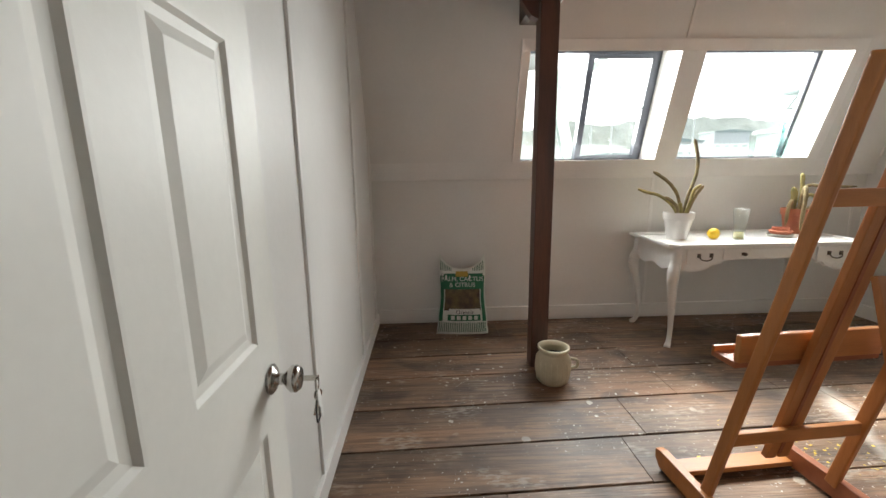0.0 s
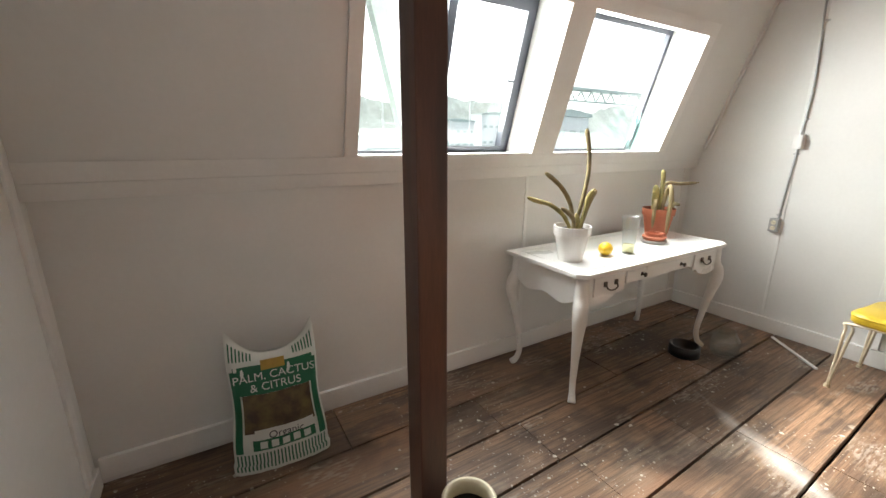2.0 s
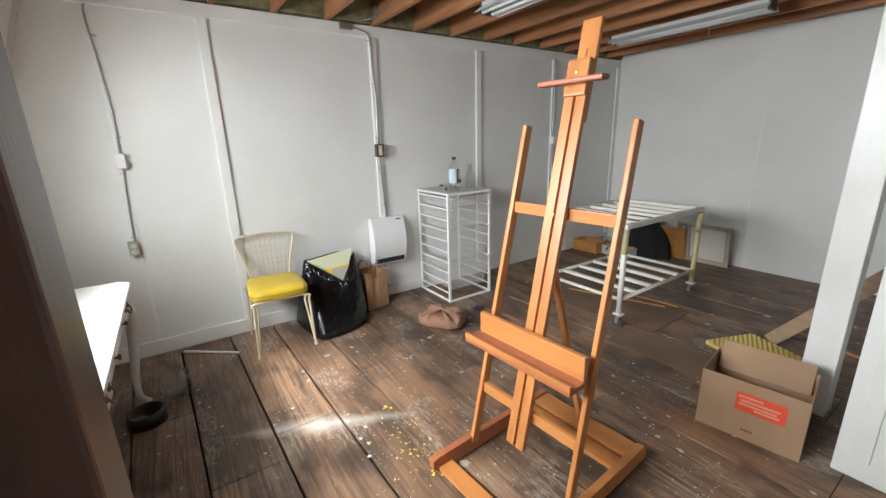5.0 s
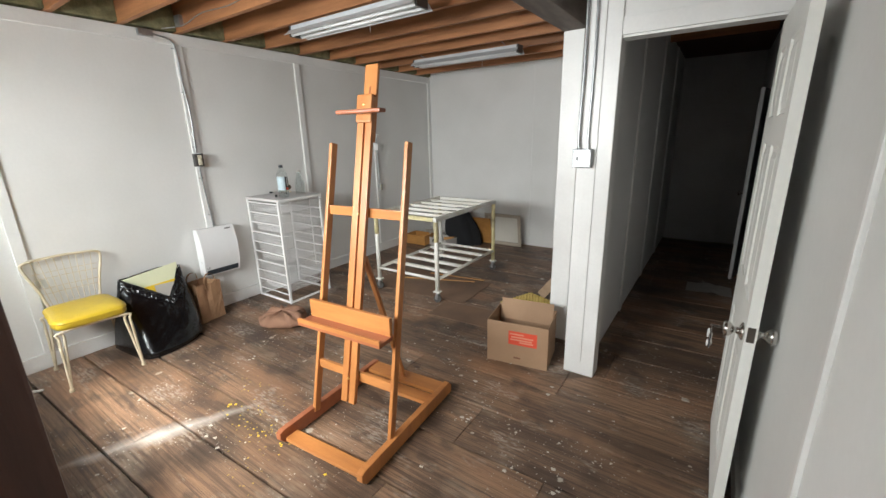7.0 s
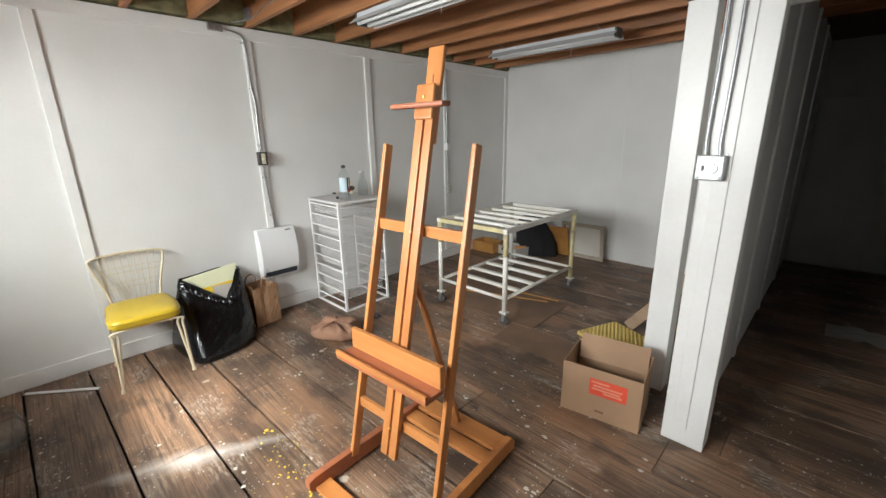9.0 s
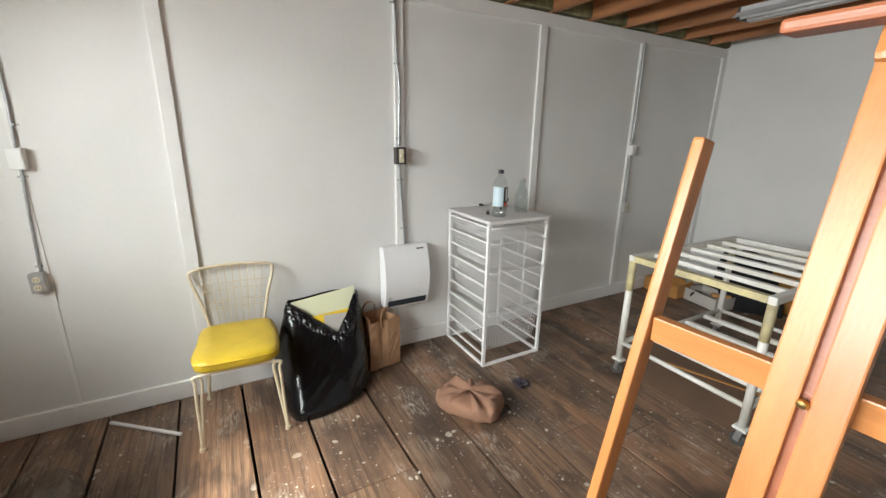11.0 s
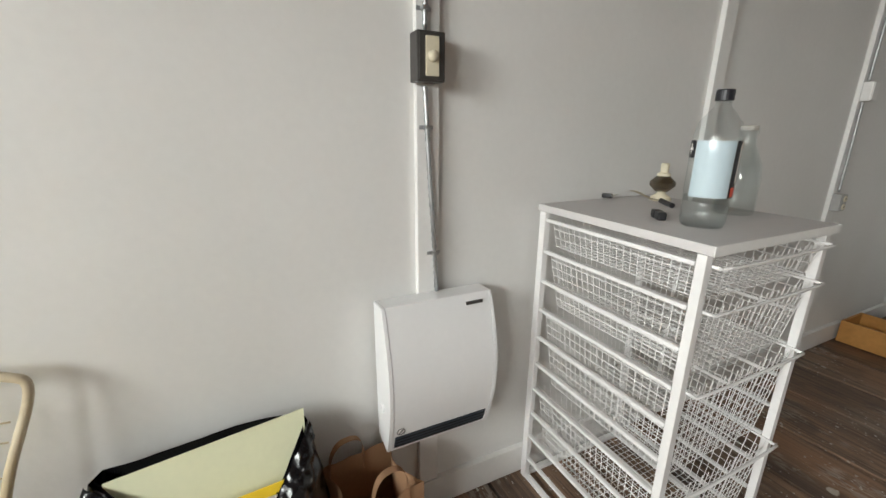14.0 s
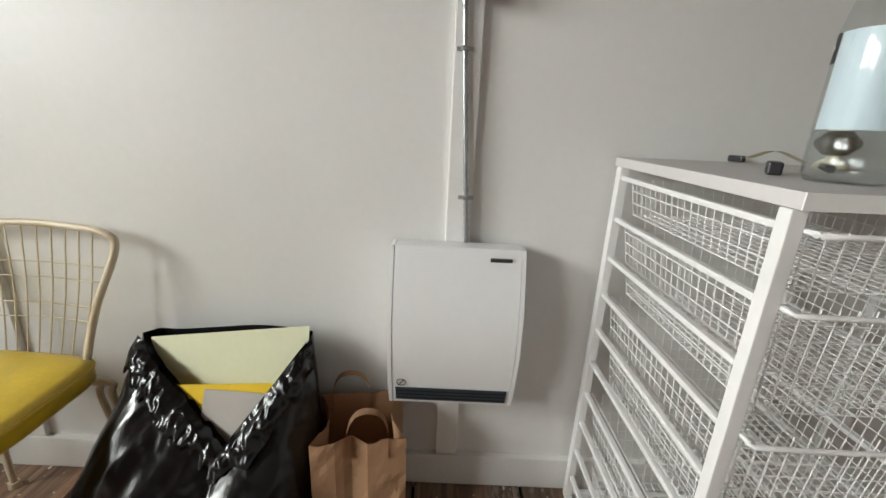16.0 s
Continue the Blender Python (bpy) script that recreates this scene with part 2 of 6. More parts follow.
REDL = mat("red_label", (0.72, 0.085, 0.04), 0.5, vary=0.06)
REDP = mat("pale_red_print", (0.80, 0.30, 0.2), 0.5)
PRINT = mat("brown_print", (0.2, 0.09, 0.05), 0.8)
FOAM = mat("yellow_foam", (0.62, 0.47, 0.15), 0.95, (0.50, 0.36, 0.10), 8, 80, 0.1, 0.5)
CARTW = mat("chipped_white_enamel", (0.76, 0.75, 0.71), 0.4, (0.66, 0.63, 0.54), 5, 40, 0.06, 0.15)
CARTY = mat("yellowed_enamel", (0.68, 0.60, 0.32), 0.5, (0.42, 0.36, 0.22), 9, 40, 0.15, 0.2)
RUBBER = mat("worn_rubber", (0.07, 0.065, 0.06), 0.6)
CANVAS = mat("primed_canvas", (0.68, 0.65, 0.58), 0.85, vary=0.05, detail=300)
STRETCH = mat("stretcher_wood", (0.46, 0.39, 0.31), 0.7, vary=0.12)
ORANGEW = mat("orange_plywood", (0.52, 0.26, 0.07), 0.5, (0.4, 0.19, 0.05), 5, 40, 0.15, 0.2)
FABRICB = mat("black_cloth", (0.012, 0.012, 0.014), 0.9, detail=200)
CLOTH = mat("brown_canvas_cloth", (0.30, 0.165, 0.105), 0.95, (0.23, 0.125, 0.08), 8, 160, 0.15, 0.4)
SHINGLE = mat("pale_weathered_board", (0.42, 0.30, 0.2), 0.7, (0.33, 0.22, 0.14), 4, 40, 0.15, 0.2, stretch=(0.5, 5, 5))
POTW = mat("white_glazed_pot", (0.80, 0.79, 0.765), 0.25, vary=0.03, bump=0.04)
TERRA = mat("terracotta", (0.50, 0.17, 0.09), 0.8, (0.42, 0.14, 0.08), 8, 70, 0.1, 0.2)
SOIL = mat("potting_soil", (0.035, 0.024, 0.017), 0.95, (0.09, 0.06, 0.04), 60, 120, 0.4, 1.0)
CACTUS = mat("hairy_cactus_skin", (0.30, 0.235, 0.12), 0.85, (0.16, 0.13, 0.065), 16, 260, 0.35, 1.0)
CACTUSG = mat("young_cactus_skin", (0.38, 0.32, 0.12), 0.85, (0.22, 0.20, 0.08), 16, 260, 0.3, 1.0)
LEMON = mat("lemon_peel", (0.85, 0.55, 0.02), 0.4, vary=0.06, bump=0.4, detail=120)
CROCK = mat("cream_stoneware", (0.60, 0.545, 0.40), 0.4, (0.48, 0.43, 0.30), 9, 60, 0.1, 0.12)
CLEAR = glass("clear_plastic", (0.95, 0.97, 0.97), 0.06, thin=True, edge=0.22)
PANE = glass("window_pane", (0.97, 0.99, 0.98), 0.0, thin=True, edge=0.04)
BOTTLEG = glass("clear_bottle", (0.97, 0.98, 0.98), 0.03)
TEALG = glass("teal_bottle", (0.72, 0.90, 0.87), 0.05, thin=True)
LABELB = mat("pale_blue_label", (0.62, 0.72, 0.78), 0.5, vary=0.04)
LABELK = mat("black_label", (0.015, 0.015, 0.02), 0.45)
SAGE = mat("green_bag_print", (0.01, 0.13, 0.06), 0.4, vary=0.08)
BAGW = mat("white_bag_film", (0.70, 0.72, 0.68), 0.35, vary=0.06, bump=0.3, detail=15)
BAGPIC = mat("brown_picture_print", (0.06, 0.035, 0.02), 0.4, (0.16, 0.12, 0.04), 14, 50, 0.4, 0.05)
BAGY = mat("ochre_print", (0.45, 0.3, 0.05), 0.5)
PALEY = mat("pale_yellow_board", (0.74, 0.75, 0.52), 0.6, vary=0.04)
BRIGHTY = mat("bright_yellow_card", (0.85, 0.58, 0.03), 0.5, vary=0.05)
GREYC = mat("grey_card", (0.5, 0.47, 0.43), 0.7, vary=0.05)
TUBEW = mat("fluorescent_tube", (0.85, 0.86, 0.86), 0.3, vary=0.02)
REFL = mat("enamel_reflector", (0.58, 0.59, 0.60), 0.4, vary=0.05)
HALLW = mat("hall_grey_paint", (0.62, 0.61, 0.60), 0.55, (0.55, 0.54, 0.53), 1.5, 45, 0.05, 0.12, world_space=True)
HALLC = mat("dark_red_ceiling_boards", (0.10, 0.04, 0.028), 0.6, vary=0.2, stretch=(4, 0.5, 4))


# ---- mesh helpers ----
def part(name, bm, material, parent=None, label="", smooth=False):
    me = bpy.data.meshes.new(name)
    bmesh.ops.recalc_face_normals(bm, faces=bm.faces[:])
    bm.to_mesh(me)
    bm.free()
    me.materials.append(material)
    if smooth:
        for p in me.polygons:
            p.use_smooth = True
    ob = new(name, me)
    if parent:
        ob.parent = parent
    if label:
        ob["label"] = label
    return ob


def thing(name, label, category, m=None, group="", kind=""):
    ob = new(name)
    ob.empty_display_size = 0.1
    tagged(ob, label, category, group, kind)
    if m is not None:
        ob.matrix_world = m
    return ob


def box(x0, x1, y0, y1, z0, z1, bevel=0.0, bm=None):
    b = bmesh.new()
    bmesh.ops.create_cube(b, size=1, matrix=Matrix.Translation(((x0 + x1) / 2, (y0 + y1) / 2, (z0 + z1) / 2)) @ Matrix.Diagonal((abs(x1 - x0), abs(y1 - y0), abs(z1 - z0), 1)))
    if bevel:
        bmesh.ops.bevel(b, geom=b.edges[:], offset=bevel, segments=2, affect="EDGES", profile=0.6)
    return merge(bm, b)


def merge(bm, b):
    if bm is None:
        return b
    me = bpy.data.meshes.new("tmp")
    b.to_mesh(me)
    b.free()
    bm.from_mesh(me)
    bpy.data.meshes.remove(me)
    return bm


def bar(p, q, w, d, bevel=0.0, up=(0, 0, 1), bm=None):
    """A straight bar of section w x d from p to q; d lies towards up."""
    p, q = Vector(p), Vector(q)
    axis = (q - p).normalized()
    side = axis.cross(Vector(up))
    if side.length < 1e-4:
        side = axis.cross(Vector((0, 1, 0)))
    side.normalize()
    top = side.cross(axis)
    m = Matrix((side, axis, top)).transposed().to_4x4()
    m.translation = (p + q) / 2
    b = bmesh.new()
    bmesh.ops.create_cube(b, size=1, matrix=Matrix.Diagonal((w, (q - p).length, d, 1)))
    if bevel:
        bmesh.ops.bevel(b, geom=b.edges[:], offset=bevel, segments=2, affect="EDGES", profile=0.6)
    bmesh.ops.transform(b, matrix=m, verts=b.verts[:])
    return merge(bm, b)


def smooth_path(pts, steps=6):
    pts = [Vector(p) for p in pts]
    ext = [2 * pts[0] - pts[1]] + pts + [2 * pts[-1] - pts[-2]]
    out = []
    for i in range(1, len(ext) - 2):
        a, b, c, d = ext[i - 1:i + 3]
        for k in range(steps):
            t = k / steps
            out.append(0.5 * ((2 * b) + (c - a) * t + (2 * a - 5 * b + 4 * c - d) * t * t + (3 * b - a - 3 * c + d) * t ** 3))
    out.append(pts[-1])
    return out


def tube(pts, r, seg=8, bm=None, cap=True):
    """A round tube along pts; r is one radius or one for each end and point."""
    bm = bm or bmesh.new()
    pts = [Vector(p) for p in pts]
    n = len(pts)
    rad = list(r) if isinstance(r, (list, tuple)) else [r] * n
    if len(rad) != n:
        rad = [float(np.interp(i / (n - 1), np.linspace(0, 1, len(rad)), rad)) for i in range(n)]
    t0 = (pts[1] - pts[0]).normalized()
    ref = Vector((0, 0, 1)) if abs(t0.z) < 0.9 else Vector((1, 0, 0))
    u = t0.cross(ref).normalized()
    rings = []
    for i, p in enumerate(pts):
        t = (pts[min(i + 1, n - 1)] - pts[max(i - 1, 0)]).normalized()
        u = (u - t * u.dot(t)).normalized()
        v = t.cross(u)
        rings.append([bm.verts.new(p + rad[i] * (math.cos(2 * math.pi * k / seg) * u + math.sin(2 * math.pi * k / seg) * v)) for k in range(seg)])
    for a, b in zip(rings, rings[1:]):
        for k in range(seg):
            bm.faces.new((a[k], a[(k + 1) % seg], b[(k + 1) % seg], b[k]))
    if cap:
        bm.faces.new(rings[0][::-1])
        bm.faces.new(rings[-1])
    return bm


def lathe(profile, seg=28, at=(0, 0, 0), bm=None):
    bm = bm or bmesh.new()
    rings = []
    for r, z in profile:
        if r < 1e-5:
            rings.append([bm.verts.new((at[0], at[1], at[2] + z))])
        else:
            rings.append([bm.verts.new((at[0] + r * math.cos(2 * math.pi * k / seg), at[1] + r * math.sin(2 * math.pi * k / seg), at[2] + z)) for k in range(seg)])
    for a, b in zip(rings, rings[1:]):
        for k in range(seg):
            j = (k + 1) % seg
            if len(a) == 1 and len(b) == 1:
                continue
            if len(a) == 1:
                bm.faces.new((a[0], b[j], b[k]))
            elif len(b) == 1:
                bm.faces.new((a[k], a[j], b[0]))
            else:
                bm.faces.new((a[k], a[j], b[j], b[k]))
    return bm


def prism(outline, thick, plane="xz", at=0.0, bevel=0.0, bm=None):
    """An outline of (a, b) pairs, extruded by thick along the third axis from at."""
    b = bmesh.new()

    def put(a, c, t):
        return {"xz": (a, t, c), "yz": (t, a, c), "xy": (a, c, t)}[plane]

    lo = [b.verts.new(put(a, c, at)) for a, c in outline]
    hi = [b.verts.new(put(a, c, at + thick)) for a, c in outline]
    k = len(outline)
    b.faces.new(lo)
    b.faces.new(hi[::-1])
    for i in range(k):
        b.faces.new((lo[i], hi[i], hi[(i + 1) % k], lo[(i + 1) % k]))
    if bevel:
        caps = [e for e in b.edges if len(e.link_faces) == 2 and any(len(f.verts) == k for f in e.link_faces)]
        bmesh.ops.bevel(b, geom=caps, offset=bevel, segments=2, affect="EDGES", profile=0.6)
    return merge(bm, b)


def sheet(fn, nu, nv, thick=0.0, bm=None):
    """A grid fn(u, v) -> point."""
    b = bmesh.new()
    g = [[b.verts.new(fn(i / nu, j / nv)) for j in range(nv + 1)] for i in range(nu + 1)]
    for i in range(nu):
        for j in range(nv):
            b.faces.new((g[i][j], g[i + 1][j], g[i + 1][j + 1], g[i][j + 1]))
    if thick:
        bmesh.ops.solidify(b, geom=b.faces[:], thickness=thick)
    return merge(bm, b)


def words(name, body, size, material, parent, m, label=""):
    cu = bpy.data.curves.new(name, "FONT")
    cu.body, cu.size, cu.align_x, cu.align_y, cu.extrude = body, size, "CENTER", "CENTER", 0.0004
    ob = new(name, cu)
    me = bpy.data.meshes.new_from_object(ob)
    bpy.data.objects.remove(ob)
    me.materials.append(material)
    ob = new(name, me)
    ob.parent = parent
    ob.matrix_local = m
    if label:
        ob["label"] = label
    return ob


# ---- setting ----
E_X, W_X, S_Y, TOP = 3.80, -0.50, -3.13, 2.52
KNEE_Y, KNEE_Z = 3.27, 1.25


def slope_y(z):
    return 3.235 - 0.332 * (z - KNEE_Z)


def slope_box(x0, x1, z0, z1, n0, n1, bm=None):
    """A block of the leaning wall between heights z0 and z1, from n0 to n1 behind its face; its upper edges are cut square to it."""
    b = bmesh.new()
    v = [b.verts.new((x, slope_y(z) + n, z + (0.332 * n if z > 1.45 else 0.0))) for x in (x0, x1) for z in (z0, z1) for n in (n0, n1)]
    for f in ((0, 1, 3, 2), (4, 6, 7, 5), (0, 4, 5, 1), (2, 3, 7, 6), (0, 2, 6, 4), (1, 5, 7, 3)):
        b.faces.new([v[i] for i in f])
    return merge(bm, b)


def structure(name, bm, material, label="", category=""):
    return tagged(part(name, bm, material), label, category, kind="structure")


structure("floor", box(W_X - 0.8, E_X + 0.2, -6.2, 3.5, -0.2, -0.045), UNDER, "old wide wooden floorboards with paint spots", "floor")
structure("wall_east", box(E_X, E_X + 0.15, S_Y - 0.15, 3.6, -0.05, TOP), WHITE, "white painted panelled wall with battens", "wall")
structure("wall_south", box(0.5, E_X, S_Y - 0.15, S_Y, -0.05, 2.75), WHITE, "plain white painted panel wall", "wall")
structure("wall_west", box(W_X - 0.15, W_X, -0.1, 3.6, -0.05, 2.75), WHITE, "white painted board wall beside the door", "wall")
structure("wall_north", box(W_X, E_X, KNEE_Y, KNEE_Y + 0.2, -0.05, KNEE_Z + 0.07), WHITE, "white painted low wall under the windows", "wall")
W1, W2, WZ = (0.72, 1.83), (2.01, 3.13), (1.39, 2.16)
bm = slope_box(W_X, E_X, KNEE_Z, WZ[0], 0, 0.30)
slope_box(W_X, E_X, WZ[1], 2.72, 0, 0.30, bm)
for a, b in ((W_X, W1[0]), (W1[1], W2[0]), (W2[1], E_X)):
    slope_box(a, b, WZ[0], WZ[1], 0, 0.30, bm)
structure("wall_north_slope", bm, WHITE, "white leaning attic wall with two window openings", "wall")
# boards on the leaning wall
bm = slope_box(W_X, 3.30, 1.315, WZ[0] - 0.001, -0.02, 0.001)
slope_box(W_X, E_X - 0.001, 1.25, 1.313, -0.012, 0.001, bm)
structure("trim", bm, TRIM, "white rail board along the wall", "trim")
bm = slope_box(0.655, 3.215, WZ[1], WZ[1] + 0.075, -0.018, 0.001)
slope_box(0.655, W1[0], WZ[0], WZ[1] - 0.001, -0.018, 0.001, bm)
slope_box(W1[1], W2[0], WZ[0], WZ[1] - 0.001, -0.018, 0.001, bm)
slope_box(W2[1], 3.215, WZ[0], WZ[1] - 0.001, -0.018, 0.001, bm)
structure("trim", bm, TRIM, "white board casing round the windows", "trim")
bm = slope_box(1.84, 1.862, WZ[1] + 0.08, 2.6, -0.006, 0.001)
structure("trim", bm, TRIM, "narrow joint strip on the leaning wall", "trim")
structure("trim", box(1.88, 1.905, KNEE_Y - 0.006, KNEE_Y + 0.001, 0.1, 1.25), TRIM, "narrow joint strip on the low wall", "trim")
structure("trim", box(3.70, 3.72, KNEE_Y - 0.006, KNEE_Y + 0.001, 0.1, 1.25), TRIM, "narrow joint strip on the low wall", "trim")
structure("baseboard", box(W_X + 0.02, E_X - 0.02, KNEE_Y - 0.02, KNEE_Y + 0.001, 0.03, 0.13, 0.004), TRIM, "white painted baseboard", "baseboard")
structure("baseboard", box(E_X - 0.022, E_X + 0.001, S_Y, KNEE_Y - 0.02, 0.0, 0.115, 0.004), TRIM, "white painted baseboard", "baseboard")
structure("baseboard", box(W_X - 0.001, W_X + 0.02, 0.05, KNEE_Y - 0.02, 0.0, 0.10, 0.004), TRIM, "white painted baseboard", "baseboard")
# battens on the east wall
for y, z0 in ((1.905, 0.12), (0.59, 0.12), (-0.62, 0.12), (-1.80, 0.12)):
    structure("batten", box(E_X - 0.02, E_X + 0.001, y - 0.033, y + 0.033, z0, TOP - 0.09, 0.003), TRIM, "white wooden batten on the wall", "batten")
structure("batten", box(E_X - 0.02, E_X + 0.001, S_Y, S_Y + 0.07, 0.12, TOP - 0.09, 0.003), TRIM, "white wooden corner batten", "batten")
structure("batten", box(E_X - 0.02, E_X + 0.001, S_Y, 2.82, TOP - 0.09, TOP, 0.003), TRIM, "white wooden top rail on the wall", "batten")
structure("batten", box(2.02, 2.035, S_Y - 0.001, S_Y + 0.003, 0.0, TOP), TRIM, "thin panel joint on the wall", "batten")
for y in (2.46, 3.15):
    structure("batten", box(W_X - 0.001, W_X + 0.012, y - 0.03, y + 0.03, 0.1, TOP, 0.003), TRIM, "white wooden batten on the wall", "batten")
for y in (1.35,):
    structure("batten", box(W_X - 0.001, W_X + 0.012, y - 0.012, y + 0.012, 0.1, TOP, 0.003), TRIM, "white wooden joint strip on the wall", "batten")
# curved quarter strip where the east wall meets the leaning wall
bm = slope_box(E_X - 0.03, E_X - 0.002, 1.40, 2.7, -0.02, 0.001)
structure("trim", bm, TRIM, "corner strip beside the leaning wall", "trim")

# doorway partition, hall behind it
D_Y0, D_Y1 = -0.21, -0.10
DX0, DX1, DZ = -0.42, 0.31, 2.12
bm = box(W_X - 0.15, DX0 - 0.02, D_Y0, D_Y1, 0, 2.75)
box(DX0 - 0.02, 0.30, D_Y0, D_Y1, DZ + 0.02, 2.75, bm=bm)
structure("wall_partition", bm, WHITE, "white board partition over the doorway", "wall")
structure("wall_hall_east", box(0.38, 0.50, -4.6, D_Y1 - 0.003, 0, 2.75), WHITE, "white panelled hall wall", "wall")
bm = box(0.30, 0.50, D_Y1 - 0.003, D_Y1 + 0.016, 0.0, 2.62, 0.003)
structure("trim", bm, TRIM, "white post board at the end of the hall wall", "trim")
structure("trim", box(0.385, 0.45, D_Y1 + 0.016, D_Y1 + 0.024, 0.1, 2.6, 0.002), TRIM, "white cover strip on the post board", "trim")
bm = box(DX1 - 0.01, 0.379, D_Y0, D_Y1 - 0.004, 0, DZ, 0.002)
box(DX0 - 0.02, DX0, D_Y0, D_Y1 + 0.004, 0, DZ, 0.002, bm=bm)
box(DX0 - 0.02, 0.379, D_Y0, D_Y1 - 0.004, DZ, DZ + 0.019, 0.002, bm=bm)
structure("door_frame", bm, TRIM, "white painted wooden door frame", "door frame")
bm = box(DX0 - 0.075, DX0 - 0.012, D_Y1 - 0.001, D_Y1 + 0.014, 0, DZ + 0.10, 0.003)
box(DX0 - 0.011, 0.299, D_Y1 - 0.001, D_Y1 + 0.014, DZ + 0.012, DZ + 0.10, 0.003, bm=bm)
structure("trim", bm, TRIM, "white door casing", "trim")
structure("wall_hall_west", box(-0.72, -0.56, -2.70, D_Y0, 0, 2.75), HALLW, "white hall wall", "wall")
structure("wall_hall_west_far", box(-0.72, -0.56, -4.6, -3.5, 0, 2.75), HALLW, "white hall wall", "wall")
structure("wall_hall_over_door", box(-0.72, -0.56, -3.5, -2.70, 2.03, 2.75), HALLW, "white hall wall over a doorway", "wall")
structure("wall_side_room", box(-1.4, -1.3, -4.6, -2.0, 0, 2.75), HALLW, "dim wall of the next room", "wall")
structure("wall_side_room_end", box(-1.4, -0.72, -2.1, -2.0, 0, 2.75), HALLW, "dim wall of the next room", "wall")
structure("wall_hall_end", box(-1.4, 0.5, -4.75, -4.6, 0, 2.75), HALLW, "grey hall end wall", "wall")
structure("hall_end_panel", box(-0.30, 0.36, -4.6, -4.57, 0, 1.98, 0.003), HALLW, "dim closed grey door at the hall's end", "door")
structure("ceiling_hall", box(-1.4, 0.5, -4.75, D_Y0, 2.60, 2.66), HALLC, "dark red-brown board ceiling of the hall", "ceiling")
for y in (-1.35, -2.5, -3.6):
    structure("batten", box(0.366, 0.381, y - 0.03, y + 0.03, 0, 2.6, 0.003), TRIM, "white batten in the hall", "batten")
bm = bmesh.new()
for k in range(24):
    box(W_X - 0.1 + k * 0.185, W_X + 0.08 + k * 0.185, S_Y - 0.2, 3.6, 2.745, 2.77, bm=bm)
box(-1.5, E_X + 0.2, -4.8, 3.6, 2.775, 2.80, bm=bm)
structure("ceiling", bm, CEILB, "bare brown boards over open joists", "ceiling")
jn = 0
y = 2.66
while y > S_Y + 0.05:
    j = structure("ceiling_joist", box(W_X - 0.02, E_X + 0.1, y - 0.021, y + 0.021, TOP + 0.005, 2.744, 0.002), JOIST, "bare pine ceiling joist", "joist")
    j["group"] = "ceiling joists"
    if y - 0.42 > S_Y:
        structure("insulation", box(E_X - 0.04, E_X + 0.12, y - 0.40, y - 0.022, TOP + 0.015, 2.744, 0.012), INSUL, "green-brown mineral wool between the joists", "insulation")
    y -= 0.419
structure("wall_north_top", box(W_X, E_X, 2.80, 3.0, 2.56, 2.76), WHITE, "white strip closing the leaning wall", "wall")
structure("ceiling_beam", box(0.61, 0.775, -0.66, 2.82, 2.292, TOP + 0.003, 0.006), BEAM, "weathered grey-brown timber beam under the joists", "beam")
structure("wooden_post", box(0.643, 0.755, 2.385, 2.497, 0.0, 2.29, 0.006), POSTD, "dark brown stained square wooden post", "post")
structure("white_post", box(0.625, 0.765, -0.64, -0.505, 0.0, 2.29, 0.005), TRIM, "white painted square wooden post", "post")
bm = prism([(0.53, 2.29), (0.633, 2.29), (0.633, 2.19), (0.59, 2.21)], 0.06, "xz", 2.40)
structure("post_bracket", bm, POSTD, "dark wooden bracket at the post's head", "bracket")


def window(name, x0, x1, slider, label):
    w = thing(name, label, "window", kind="structure")
    n0, n1 = 0.235, 0.275
    bm = slope_box(x0, x1, WZ[1] - 0.03, WZ[1], n0, n1)
    slope_box(x0, x1, WZ[0], WZ[0] + 0.025, n0, n1, bm)
    slope_box(x0, x0 + 0.025, WZ[0] + 0.025, WZ[1] - 0.03, n0, n1, bm)
    slope_box(x1 - 0.03, x1, WZ[0] + 0.025, WZ[1] - 0.03, n0, n1, bm)
    part("window_frame", bm, WFRAME, w)
    mid = x0 + 0.495 * (x1 - x0)
    if slider:
        bm = slope_box(mid - 0.03, mid + 0.02, WZ[0] + 0.025, WZ[1] - 0.03, n0 - 0.02, n1)
        slope_box(x1 - 0.075, x1 - 0.03, WZ[0] + 0.025, WZ[1] - 0.03, n0 - 0.015, n1, bm)
        slope_box(mid + 0.02, x1 - 0.075, WZ[1] - 0.065, WZ[1] - 0.03, n0 - 0.015, n1, bm)
        slope_box(mid + 0.02, x1 - 0.075, WZ[0] + 0.025, WZ[0] + 0.05, n0 - 0.015, n1, bm)
        sash = part("sash", bm, WFRAME, w)
        zc = WZ[0] + 0.38
        part("latch", box(x1 - 0.13, x1 - 0.07, slope_y(zc) + n0 - 0.03, slope_y(zc) + n0 - 0.016, zc + 0.036, zc + 0.048, 0.003), WFRAME, sash)
    for a, b in (((x0 + 0.025, mid - 0.03), (mid + 0.02, x1 - 0.075)) if slider else ((x0 + 0.025, x1 - 0.03),)):
        p = part("pane", slope_box(a, b, WZ[0] + 0.025, WZ[1] - 0.03, n0 + 0.018, n0 + 0.022), PANE, w)
        p.visible_shadow = False
    part("window_sill", slope_box(x0 + 0.001, x1 - 0.001, WZ[0] + 0.001, WZ[0] + 0.008, -0.01, n0 - 0.001), TRIM, w)
    return w


